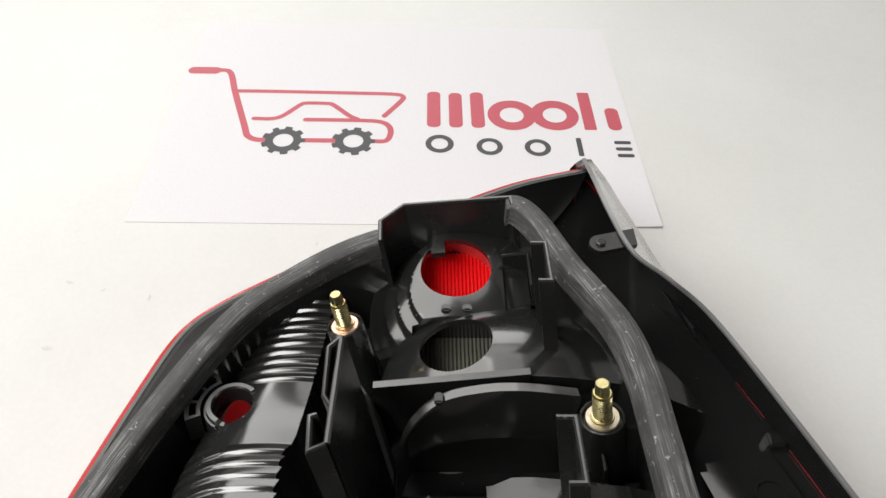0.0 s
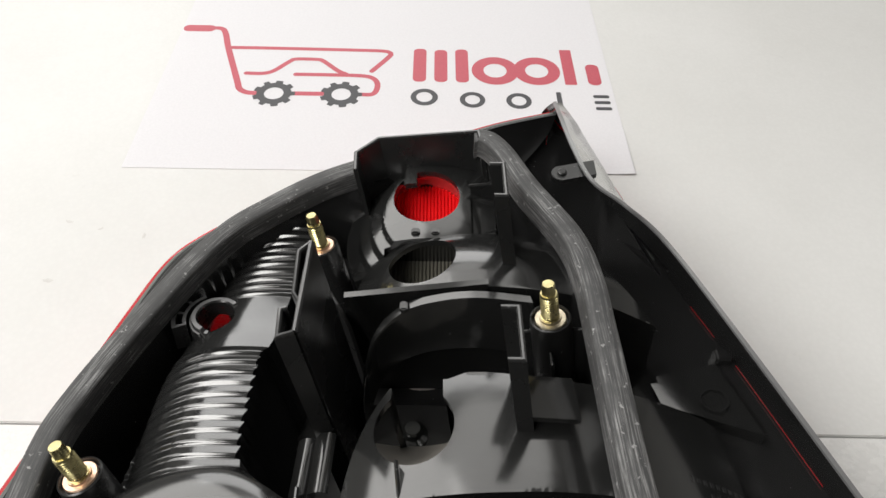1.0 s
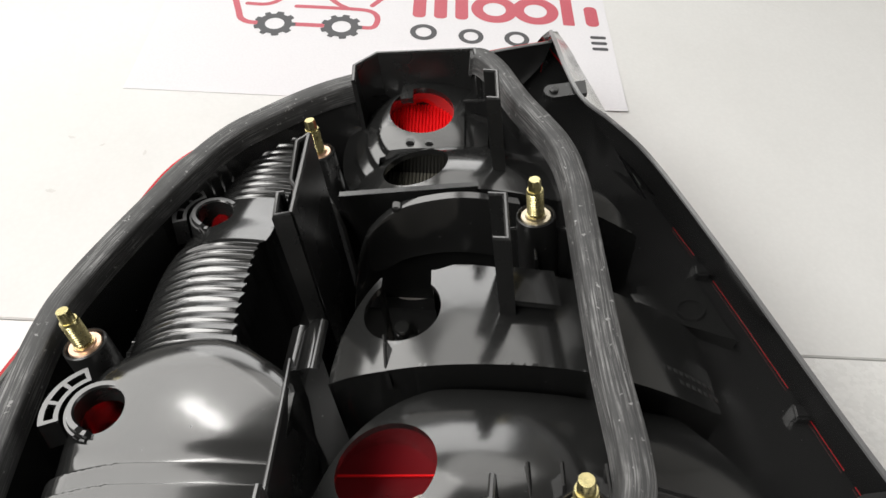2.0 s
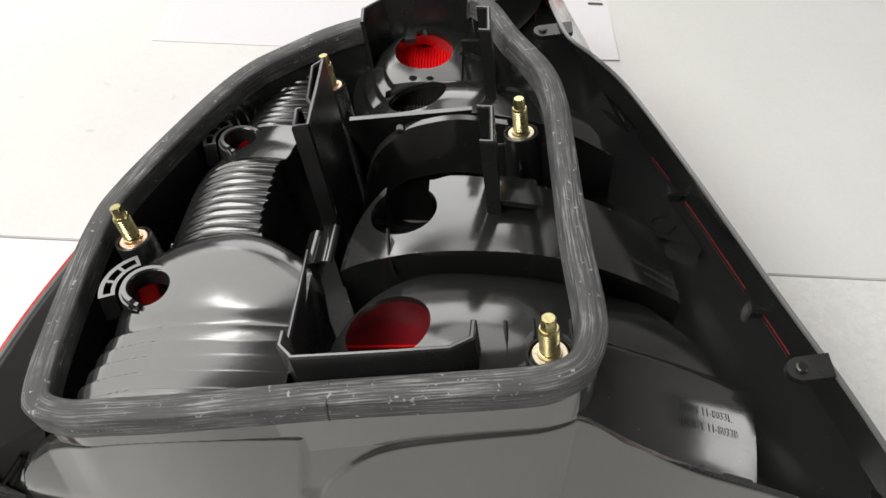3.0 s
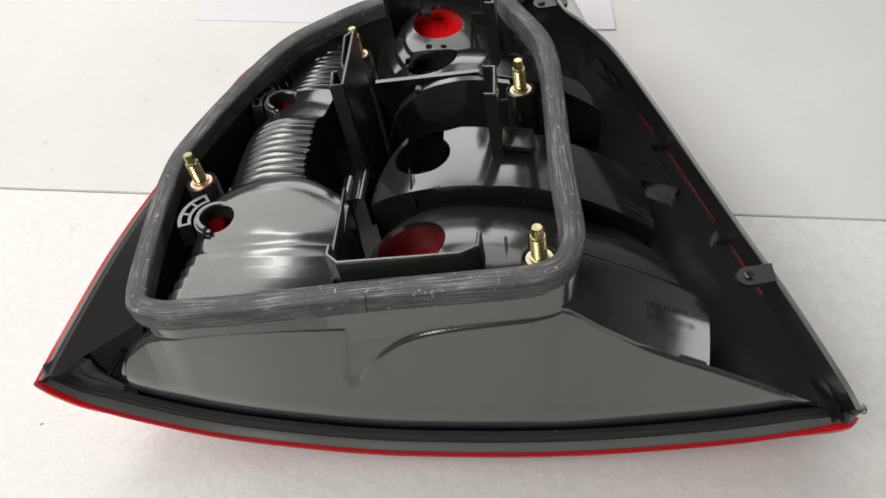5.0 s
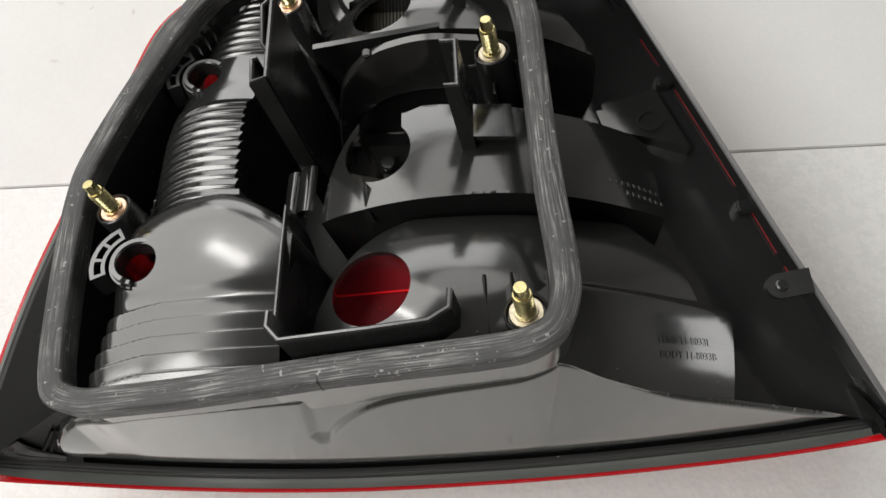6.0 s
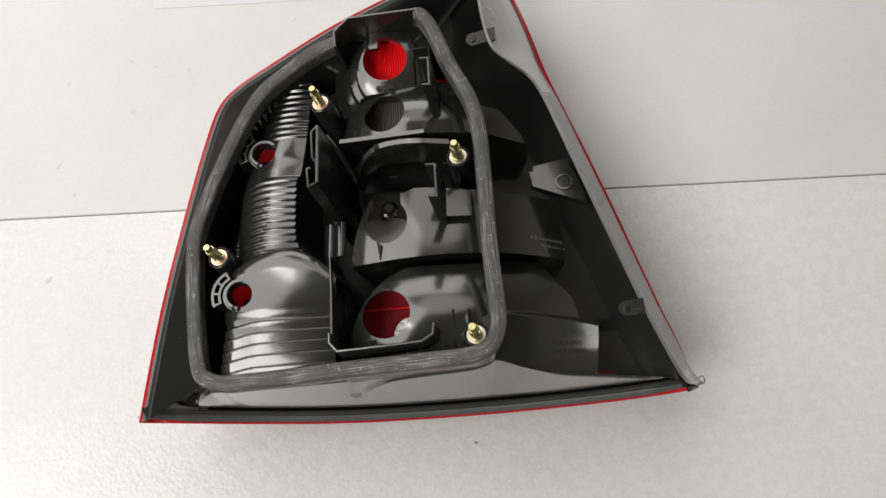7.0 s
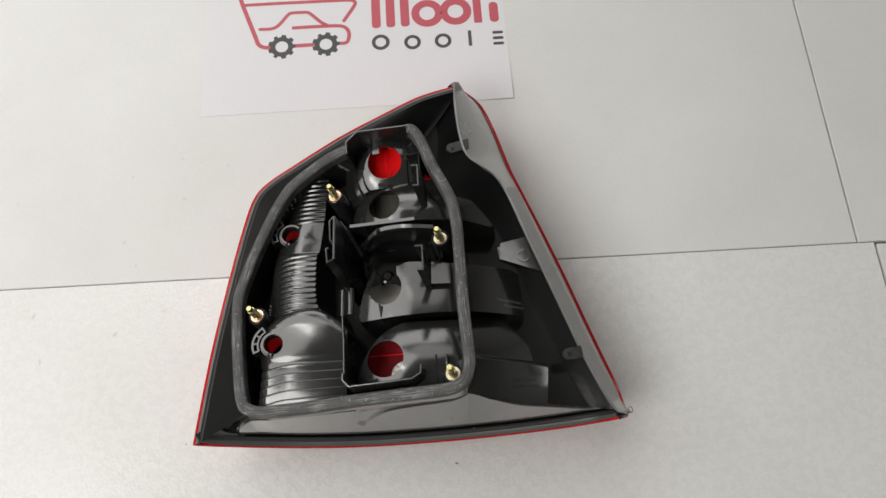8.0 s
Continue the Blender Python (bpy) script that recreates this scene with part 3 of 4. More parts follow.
def lens_part(name, keep, mat, label):
    ts = np.linspace(0.02, 1.0, 30)
    rows = [lens_row(t, 0.0) for t in ts] + [ring_in(RIM, d, mixed(hs - 0.006, hf)) for d, hs, hf in ((0.0, 0.0034, 0.0014), (0.0006, 0.0042, 0.0022), (0.0022, 0.0040, 0.0022), (0.0038, 0.0014, 0.0004))]
    V = np.vstack(rows)
    n = len(RIM)
    faces = []
    for r in range(len(rows) - 1):
        for i in range(n):
            j = (i + 1) % n
            mx, my = rows[r][i][0], rows[r][i][1]
            if keep(mx, my):
                faces.append((r * n + i, r * n + j, (r + 1) * n + j, (r + 1) * n + i))
    me = bpy.data.meshes.new(name)
    me.from_pydata(V.tolist(), [], faces)
    bm = bmesh.new()
    bm.from_mesh(me)
    bmesh.ops.delete(bm, geom=[v for v in bm.verts if not v.link_faces], context="VERTS")
    return part(name, bm, mat, lamp, label)


def clear_zone(x, y):
    return -0.012 < x < 0.125 and -0.222 < y < -0.112


lens = lens_part("red_lens", lambda x, y: not clear_zone(x, y), RED, "glossy red bowed lamp lens")
lens_part("clear_lens", clear_zone, CLEAR, "colourless ribbed lens window")
# prism ribs inside the lens, seen through the upper bulb hole
for k in range(17):
    x = 0.009 + 0.0023 * k
    za, zb = float(lens_z(x, -0.094)), float(lens_z(x, -0.066))
    bm = loft([[(x, -0.094, za), (x, -0.066, zb)], [(x + 0.0006, -0.094, za + 0.0013), (x + 0.0006, -0.066, zb + 0.0013)], [(x + 0.0012, -0.094, za), (x + 0.0012, -0.066, zb)]])
    part("prism_rib", bm, RED, lens)

# rim of the housing round the lens
flange = [(mixed(0.0026, 0.0012), -0.0040, 0.0010), (mixed(0.0024, 0.0014), -0.0012, 0.0036), (0.0030, -0.0002, 0.0044), (0.0046, 0.0002, 0.0050), (0.0049, -0.0004, 0.0050)]
part("weld_flange", loft([ring_in(RIM, d, mixed(hs, hf)) for d, hs, hf in flange], closed=True), FLANGE, lamp, "dull grey flange where lens and housing meet")
prof = [(0.0048, -0.0030, 0.0030), (0.0048, 0.0000, 0.0056), (0.0052, 0.0006, 0.0068), (0.0058, 0.0012, 0.0077), (0.0062, 0.0011, 0.0078), (0.0066, 0.0016, 0.0086), (0.0072, 0.0020, 0.0094), (0.0080, 0.0022, 0.0100)]
part("housing_rim", loft([ring_in(RIM, d, mixed(hs, hf)) for d, hs, hf in prof], closed=True), MATT, lamp, "stepped black rim with light scratches")
INNER = ring_in(RIM, 0.0080, mixed(0.0022, 0.0100))
nl, nr = len(LEFT) - 1, len(RIGHT) - 1
IN_L = INNER[:nl + 1]
IN_F = np.vstack([INNER[nl + nr:], INNER[:1]])

# sloping skirt from the rim to the seal, left and upper sides
inward = np.array([0.0, -0.19]) - SEAL_L
inward *= 0.0028 / np.linalg.norm(inward, axis=1)[:, None]
foot_l = np.column_stack([SEAL_L + inward, G(SEAL_L[:, 0], SEAL_L[:, 1]) - 0.0095])
foot_l[:, 2] -= np.clip((SEAL_L[:, 0] - 0.0) / 0.05, 0, 1) * 0.034

# front wall below the seal
def front_y(x, z):
    """Plan line of the front wall, leaning back as it rises."""
    zr = np.interp(x, IN_F[::-1, 0], IN_F[::-1, 2])
    yr = np.interp(x, IN_F[::-1, 0], IN_F[::-1, 1])
    k = np.clip((z - zr) / 0.07, 0, 1.3)
    plain = yr + 0.0135 * k
    yt = np.interp(x, SEAL_F[::-1, 0], SEAL_F[::-1, 1]) + 0.0010
    zt = G(x, yt) - 0.0100
    tucked = yr + (yt - yr) * np.clip((z - zr) / (zt - zr), 0, 1.1)
    w = np.clip((0.125 - x) / 0.044, 0, 1)
    w = w * w * (3 - 2 * w)
    w = w * np.clip((x + 0.088) / 0.018, 0, 1)
    return plain * (1 - w) + tucked * w


LEFT_ARCH = curve([(-.0915, .030), (-.0898, .052), (-.0845, .0632), (-.0750, .0703), (-.062, .0753), (-.043, .0797), (-.022, .0823), (.0060, .0840)], 40)
RIGHT_ARCH = curve([(.0035, .050), (.010, .064), (.024, .0785), (.045, .0865), (.075, .0925), (.090, .0895), (.105, .0835), (.138, .0705), (.160, .0608), (.186, .0485)], 60)


def top_line(x):
    """Top of the front wall: under the seal, then down along the big reflector's back."""
    seal = np.interp(x, [-.10, -.0700, .0790], [.060, .0790, .1025])
    seal = np.where(x < 0.0055, np.minimum(seal, np.interp(x, LEFT_ARCH[:, 0], LEFT_ARCH[:, 1]) + 0.0008), seal)
    return np.where(x > 0.079, np.interp(x, RIGHT_ARCH[:, 0], RIGHT_ARCH[:, 1]), np.where(x < -0.0700, np.interp(x, [-.0940, -.0875, -.0780, -.0700], [.046, .061, .0750, .0790]), seal))


def swell(x, z):
    """How far a spot of the front side belongs to one of its two bulging fields: 0 outside, 1 well inside."""
    xe = np.interp(z, [0.0, 0.050, 0.0905], [0.0010, 0.0010, 0.0050])
    zl = np.interp(x, LEFT_ARCH[:, 0], LEFT_ARCH[:, 1])
    zr_ = np.interp(x, RIGHT_ARCH[:, 0], RIGHT_ARCH[:, 1])
    left = np.minimum(np.minimum((zl - z) / 0.0010, (xe - x) / 0.0035 + np.clip((0.056 - z) / 0.008, 0, 3)), (x + 0.0925) / 0.002 + np.clip((0.046 - z) / 0.006, 0, 1))
    right = np.where(x > 0.0010, np.maximum((zr_ - z) / 0.0014, np.clip((0.056 - z) / 0.008, 0, 1)), 0)
    s_ = np.clip(np.where(x <= xe, left, right), 0, 1)
    return s_ * s_ * (3 - 2 * s_)


def tuck(x, z):
    """The foot of the front side curls in behind the rim."""
    t = np.clip(1 - (z - np.interp(x, IN_F[::-1, 0], IN_F[::-1, 2])) / 0.015, 0, 1.5)
    return 0.0018 * t * t


def cavity(x, z):
    """The dark gap over the lower of the two bulging fields, under the seal."""
    return ease((z - np.interp(x, LEFT_ARCH[:, 0], LEFT_ARCH[:, 1]) - 0.0006) / 0.0014) * ease((-0.004 - x) / 0.010) * ease((x + 0.090) / 0.004)


part("front_wall", field(lambda x, z: np.maximum(np.maximum(z - top_line(x), np.interp(x, IN_F[::-1, 0], IN_F[::-1, 2]) - 0.010 - z), np.maximum(-0.0935 - x, x - 0.188)),
                         lambda x, z: (x, front_y(x, z) + 0.0012 - 0.0016 * swell(x, z) + tuck(x, z) + 0.006 * cavity(x, z), z), (-0.096, 0.010, 0.19, 0.106), 0.0006, lambda x, y, z: (0, 0.0005, -0.0012)), FACE, lamp,
     "upright dark front side with two smooth bulging fields", 60)

lip = IN_F + np.array([0, -0.0003, -0.0002])
part("rim_ledge", loft([lip, lip + np.array([0, 0.0016, -0.0018]), lip + np.array([0, 0.0036, -0.0038]), lip + np.array([0, 0.0085, -0.0050])]), DULL, lamp, "dull black ledge inside the rim")

# the skirt goes on round the corner, up to the bulging face
near = IN_F[IN_F[:, 0] < -0.0865]
run = np.linspace(0, 1, len(near))[:, None]
edge_foot = np.array([-0.0765, -0.2860, 0]) * (1 - run) + np.array([*foot_l[0, :2], 0]) * run
edge_foot[:, 2] = G(edge_foot[:, 0], edge_foot[:, 1]) - 0.0095
rim_all, foot_all = np.vstack([near, IN_L[1:]]), np.vstack([edge_foot, foot_l[1:]])
sag = 0.0002 * np.clip(np.linalg.norm((foot_all - rim_all)[:, :2], axis=1) / 0.03, 0, 1)[:, None] * np.array([0, 0, 1])
bend = np.interp(foot_all[:, 0], [-0.02, 0.035], [1.0, 0.3])
skirt_rows = []
for t in np.linspace(0, 1, 13):
    q = rim_all * (1 - t) + foot_all * t - sag * math.sin(math.pi * t)
    q[:, 2] = np.where(bend < 0.999, rim_all[:, 2] + (foot_all[:, 2] - rim_all[:, 2]) * t ** bend, q[:, 2])
    q[:len(near), 1] += 0.0022 * math.sin(math.pi * t) * (1 - run[:, 0]) ** 0.5
    skirt_rows.append(q)
part("skirt", loft(skirt_rows), DULL, lamp, "sloping glossy black side of the housing", 75)
for k in (3, 4, 5):
    p = np.array([skirt_rows[r][k] for r in (2, 4, 6)]) + np.array([0.0, -0.0006, 0.0006])
    part("corner_rib", sweep(p, [(-0.0004, -0.001), (-0.0004, 0.0006), (0.0004, 0.0006), (0.0004, -0.001)], False), DULL, lamp)
fill = IN_F[(IN_F[:, 0] < -0.076) & (IN_F[:, 0] > -0.112)]
part("corner_fill", loft([fill + np.array([0, 0.0024, -0.009]), fill + np.array([0, 0.0024, 0.0012])]), BLACK, lamp)
strip = near[(near[:, 0] > -0.1145) & (near[:, 0] < -0.0925)]
foot_s = edge_foot[(near[:, 0] > -0.1145) & (near[:, 0] < -0.0925)]
up = np.array([-0.0003, -0.0006, 0.0003])
fade = np.sin(np.linspace(0, math.pi, len(strip)))[:, None]
wide = np.linspace(0.10, 0.34, len(strip))[:, None]
part("corner_pad", loft([strip * (1 - t * wide) + foot_s * (t * wide) + up * (k * fade) for t, k in ((0.0, 0.2), (0.06, 1), (0.40, 1.2), (0.44, 0.5), (0.50, 0.5), (0.54, 1.3), (0.94, 1.1), (1.0, 0))]), MATT, lamp, "scratched raised pad at the corner")

# right-hand side: leaning wall with a free top edge
WALLTOP = curve([(.090, -.0195, .066), (.0885, -.045, .077), (.0895, -.075, .084), (.0940, -.097, .086), (.1055, -.1075, .0835), (.1205, -.1210, .0772), (.1364, -.1695, .0802),
                 (.1565, -.230, .0812), (.1682, -.265, .0822), (.1850, -.2975, .0735), (.1985, -.3022, .056)], nr)
out_low = ring_in(RIM, 0.0022, mixed(-0.0024, 0.004))[nl:nl + nr + 1]
mid = out_low * 0.45 + WALLTOP * 0.55 + np.array([0.0034, 0.0012, 0.0020])
out_top, in_top = WALLTOP + np.array([0.0006, 0, 0]), WALLTOP + np.array([-0.0008, 0, -0.0003])
in_low = curve([(.0845, -.0185, .0584), (.1010, -.0209, .0457), (.1143, -.0349, .0306), (.1220, -.0574, .0299), (.1354, -.103, .0344), (.1500, -.1482, .0388),
                (.1632, -.1938, .0428), (.1760, -.2397, .0462), (.1900, -.2848, .0464), (.1955, -.2985, .0464)], nr)
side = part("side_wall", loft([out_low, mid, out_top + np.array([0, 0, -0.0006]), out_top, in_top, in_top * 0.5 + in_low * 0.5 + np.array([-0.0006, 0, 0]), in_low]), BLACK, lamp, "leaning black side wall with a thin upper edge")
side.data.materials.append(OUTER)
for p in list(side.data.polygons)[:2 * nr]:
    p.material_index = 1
# This edge carries the sky's reflection as a paler grey.
part("wall_edge", loft([out_top + np.array([0.0002, 0, -0.0004]), out_top + np.array([0, 0, 0.0003]), in_top + np.array([0, 0, 0.0003]), in_top + np.array([-0.0002, 0, -0.0004])]), EDGE, lamp, "flat top edge of the side wall, overhead sheen in its grey")
seal_low = np.column_stack([SEAL_R + np.array([-0.002, 0]), np.interp(np.arange(nr + 1), [0, 20, 60, nr], [.040, .040, .042, .048])])
base_edge = in_low + np.array([0.0004, 0, 0.0003])
part("side_floor", loft([seal_low * (1 - t) + base_edge * t for t in np.linspace(0, 1, 7)]), BLACK, lamp, "deep black floor of the side pocket")
last = np.array([r[-1] for r in skirt_rows])
first = np.array([seal_low[0] * (1 - t) + base_edge[0] * t for t in np.linspace(1, 0, 13)])
part("corner_floor", loft([last, (last + first) / 2 - np.array([0, 0, 0.004]), first]), BLACK, lamp)
# red lens lip showing in the gap at the foot of the side wall, broken by ribs
for y0, y1 in ((-0.1205, -0.1400), (-0.1510, -0.206), (-0.2105, -0.2355), (-0.2390, -0.2480)):
    sel = in_low[(in_low[:, 1] < y0) & (in_low[:, 1] > y1)]
    p = sel + np.array([-0.0003, 0, 0.0010])
    part("lens_lip", sweep(p, [(-0.0004, 0), (-0.0004, 0.0009), (0.0004, 0.0009), (0.0004, 0)], False), RED, lens, "thin red lens edge")
for k in [int(np.argmin(np.abs(in_low[:, 1] - v))) for v in (-0.1455, -0.2083)]:
    c = in_low[k] * 0.75 + in_top[k] * 0.25
    part("stiffening_rib", box((c[0] - 0.0025, c[1] - 0.0028, in_low[k][2] - 0.001), (c[0] + 0.004, c[1] + 0.0028, in_low[k][2] + 0.0055), 0.0008), BLACK, lamp)

tip = IN_F[(IN_F[:, 0] > 0.170) & (IN_F[:, 0] < 0.1945)]
part("corner_fill", loft([tip + np.array(o) for o in ((0, 0.0030, -0.008), (0, 0.0030, -0.001), (-0.003, 0.010, -0.0025), (-0.006, 0.017, -0.006))]), DULL, lamp)
# ---------------------------------------------------------------- seal and chamber
W, Hh = 0.0082 * SIGN, 0.0095
seal_prof = [(0.0, -Hh), (0.0, -0.0013), (0.04 * W, -0.0005), (0.13 * W, 0.0), (0.50 * W, 0.0002), (0.87 * W, 0.0), (0.96 * W, -0.0005), (W, -0.0013), (W, -Hh)]
gap = (SEAL3[:, 0] > -0.002) & (SEAL3[:, 0] < 0.046) & (SEAL3[:, 1] > -0.10)
start = int(np.max(np.nonzero(gap)[0])) + 1
OPEN = np.roll(SEAL3, -start, 0)[:len(SEAL3) - int(gap.sum())]
part("rubber_seal", sweep(OPEN, seal_prof, False, True), RUBBER, lamp, "scuffed dusty black rubber seal")
jx, jy = 0.0105, -0.288
part("seal_joint", box((jx - 0.0002, jy - 0.0002, G(jx, jy) - 0.0100), (jx + 0.0002, jy + 0.0075, G(jx, jy) + 0.0001)), SLIT, lamp, "dark butt joint of the rubber seal")
n2 = normals2(SEAL3, True) * SIGN
n2_open = normals2(OPEN, False) * SIGN
wl = []
for d, h in ((0.0012, -0.0085), (0.0012, None), (0.0062, None), (0.0062, -0.0085)):
    z = np.full(len(OPEN), 0.030) if h is None else OPEN[:, 2] + h
    wl.append(np.column_stack([OPEN[:, :2] + n2_open * d + np.outer(OPEN[:, 2] - z, LEAN) * 0.6, z]))
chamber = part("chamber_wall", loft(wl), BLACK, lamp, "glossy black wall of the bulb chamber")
# Front faces right of the gap take the front side's lighter plastic.
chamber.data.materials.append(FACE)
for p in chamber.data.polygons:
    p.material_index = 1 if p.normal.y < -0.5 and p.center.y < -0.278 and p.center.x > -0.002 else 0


def blob(cx, cy, r, ry=None):
    ry = ry or r
    return lambda x, y: (np.sqrt(((x - cx) / r) ** 2 + ((y - cy) / ry) ** 2) - 1) * min(r, ry)


HOLES = {"one": (0.0280, -0.0935, 0.0136, 0.0148), "two": (0.0268, -0.1325, 0.0124, 0.0132), "three": (0.0255, -0.2010, 0.0122, 0.0138), "four": (0.0240, -0.2555, 0.0134, 0.0136)}
SOCKETS = ((-0.0492, -0.1478), (-0.0578, -0.2382))
inner_poly = np.column_stack([SEAL3[:, :2] + n2 * 0.004])
chamber_sdf = poly_sdf(inner_poly[::4])


def base_sdf(x, y):
    s = chamber_sdf(x, y)
    for key, (cx, cy, rx, ry) in HOLES.items():
        if key == "three":
            continue
        s = np.maximum(s, -blob(cx, cy + 0.001, rx * 1.5, ry * 1.35)(x, y))
    for cx, cy in SOCKETS:
        s = np.maximum(s, -blob(cx, cy, 0.0085)(x, y))
    return s


part("chamber_floor", field(base_sdf, lambda x, y: (x, y, np.maximum(0.012, lens_z(x, y) + 0.003)), (-0.1, -0.30, 0.095, -0.06), 0.003, lambda x, y, z: (0, 0, -0.001)), MATT, lamp, "dark floor of the bulb chamber")


# ---------------------------------------------------------------- reflector backs
def bow(u, h):
    return h * (1 - np.sqrt(1 - np.clip(u, -0.985, 0.985) ** 2))


def rib(t, amp, fall=0.46):
    """A moulded rib: slow rise, rounded short fall."""
    f = t - np.floor(t)
    up = np.clip(f / (1 - fall), 0, 1)
    down = np.clip((f - 1 + fall) / fall, 0, 1)
    return amp * (up * (1 - down * down * (3 - 2 * down)))


def tread(t, amp):
    """A stair of shallow treads: a short rounded rise, then a long fall."""
    f = t - np.floor(t)
    return amp * (ease(f / 0.2) - np.clip((f - 0.2) / 0.8, 0, 1))


def dome_line(x):
    """Plan line of the rear end of the big dome, where the narrower ribbed neck begins."""
    return smooth(x, [-.080, -.069, -.0565, -.041, -.026, -.0085, .0], [-.243, -.228, -.218, -.2130, -.2135, -.2240, -.232])


def z_left(x, y):
    dx = x + 0.035
    front = smooth(y, [-.295, -.2757, -.262, -.2535, -.247, -.240, -.228, -.216, -.20], [.0940, .0900, .0858, .0832, .0841, .0845, .0843, .0833, .0820]) + 0.12 * dx - 2.6 * dx * dx
    s_ = dome_line(x) - y
    front = front - 0.0050 * (1 - np.sqrt(1 - np.clip(1 - s_ / 0.013, 0, 0.995) ** 2))
    front = front - 0.020 * (1 - np.sqrt(1 - np.clip((-0.0600 - x) / 0.0125, 0, 0.99) ** 2))
    yy = y + 0.0035 * ease((-0.045 - x) / 0.025)
    front += np.where(yy < -0.2535, tread(-(yy + 0.2535) / 0.0064, 0.0023), 0)
    xc = smooth(y, [-.22, -.168, -.13, -.105], [-.040, -.039, -.034, -.030])
    neck = smooth(y, [-.225, -.2135, -.195, -.1733, -.160, -.150, -.137, -.120, -.105], [.0758, .0752, .0740, .0718, .0682, .0652, .0626, .0606, .0592])
    u = (x - xc) / smooth(y, [-.22, -.168, -.13, -.105], [.0262, .0256, .0240, .0225])
    neck = neck + 0.10 * (x - xc) - bow(np.clip(np.where(u < 0, -u, 0.75 * u), 0, 0.98), 0.020)
    neck += np.where((y < -0.1655) & (y > -0.2145), rib(-(yy + 0.1655) / 0.0043, 0.0009, 0.34), 0)
    neck += np.where(y > -0.1385, rib(-(yy + 0.1385) / 0.0041, 0.0009, 0.34), 0)
    return np.where(s_ > 0, front, neck)


def left_sdf(x, y):
    xl = np.interp(y, [-.285, -.2535, -.2530, -.23, -.20, -.17, -.131, -.100], [-.0672, -.0672, -.0715, -.0700, -.0665, -.0640, -.0575, -.0490])
    xr = np.interp(y, [-.29, -.232, -.2275, -.2235, -.2190, -.2140, -.2080, -.200, -.172, -.162, -.150, -.135, -.098], [-.0035, -.0035, -.0055, -.0095, -.0170, -.0235, -.0268, -.0275, -.0272, -.0250, -.0240, -.0225, -.0190])
    step = np.where((y < -0.166) & (y > -0.212), 0.0014 * ((-(y + 0.1655) / 0.0043) % 1.0), 0)
    s = np.maximum(np.maximum(xl - x, x - xr + step), np.maximum(-0.2865 - y, y + 0.0995))
    for cx, cy in SOCKETS:
        s = np.maximum(s, -blob(cx, cy, 0.0071)(x, y))
    return s


def skirt_or_lip(base, holes):
    def f(x, y, z):
        for cx, cy, rx, ry in holes:
            if math.hypot((x - cx) / rx, (y - cy) / ry) < 1.25:
                return 0.0004, -0.0004, -0.0024
        low = max(base - 0.022, float(lens_z(x, y)) + 0.0025)
        return 0.10 * (z - low), (0.0 if y > -0.266 else 0.06) * (z - low), low - z
    return f


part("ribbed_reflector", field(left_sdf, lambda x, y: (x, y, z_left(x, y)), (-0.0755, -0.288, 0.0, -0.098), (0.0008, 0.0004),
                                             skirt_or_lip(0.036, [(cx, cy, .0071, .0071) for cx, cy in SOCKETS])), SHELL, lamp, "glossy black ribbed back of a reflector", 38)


def z_one(x, y):
    """A flat crown round the bulb hole, falling in three terraces to one side."""
    d = np.hypot(x - 0.0305, (y + 0.1010) * 0.85)
    z = 0.0738 - 6 * np.clip(y + 0.090, 0, 1) ** 2 - 7 * (x - 0.031) ** 2 - 4 * np.clip(-0.1 - y, 0, 1) ** 2 - 0.10 * np.clip(0.030 - x, 0, 1) ** 1.5 * 3 - 4 * np.clip(x - 0.045, 0, 1) ** 2
    for r in (0.0200, 0.0250, 0.0300):
        z = z - (0.0026 * ease((d - r) / 0.0008) + 0.22 * np.clip(d - r, 0, 0.0047)) * ease((0.0190 - x) / 0.002)
    return z - 0.0014 * ease((x - 0.0462) / 0.0006) * ease((-0.0925 - y) / 0.0008)


def one_sdf(x, y):
    s = np.maximum(np.maximum(blob(0.0305, -0.1010, 0.0362, 0.0430)(x, y), -0.1225 - y), x - 0.0565)
    s = np.maximum(s, np.where(x > 0.0120, -0.1165 - y, -1))
    s = np.maximum(s, y + 0.0745)
    hole = blob(*HOLES["one"])(x, y)
    key = np.maximum(np.abs(x - 0.0212) - 0.0026, np.abs(y + 0.0820) - 0.0040)
    return np.maximum(s, -np.maximum(hole, -key))


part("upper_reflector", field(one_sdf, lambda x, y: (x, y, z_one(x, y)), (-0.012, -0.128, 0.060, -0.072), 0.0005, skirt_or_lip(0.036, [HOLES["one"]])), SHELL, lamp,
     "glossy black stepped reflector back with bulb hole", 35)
for x in (0.0222, 0.0300):
    part("bulb_catch", box((x, -0.1150, 0.0690), (x + 0.0034, -0.1120, 0.0742), 0.0006), BLACK, lamp)


def z_two(x, y):
    return 0.0850 - 15 * (np.clip(y + 0.143, 0, 1)) ** 2 - bow(np.clip((0.044 - x) / 0.050, 0, 1), 0.052) - 4.1 * np.clip(x - 0.046, 0, 1) ** 2


def two_sdf(x, y):
    left = blob(0.029, -0.1495, 0.030, 0.043)(x, y)
    right = np.maximum(0.028 - x, np.maximum(x - 0.1125, y + np.interp(x, [.028, .06, .08, .1125], [.1065, .1080, .1120, .1530])))
    s = np.maximum(np.minimum(left, right), -0.1495 - y - 0.030 * np.clip(x - 0.085, 0, 1) * 5)
    return np.maximum(s, -blob(*HOLES["two"])(x, y))


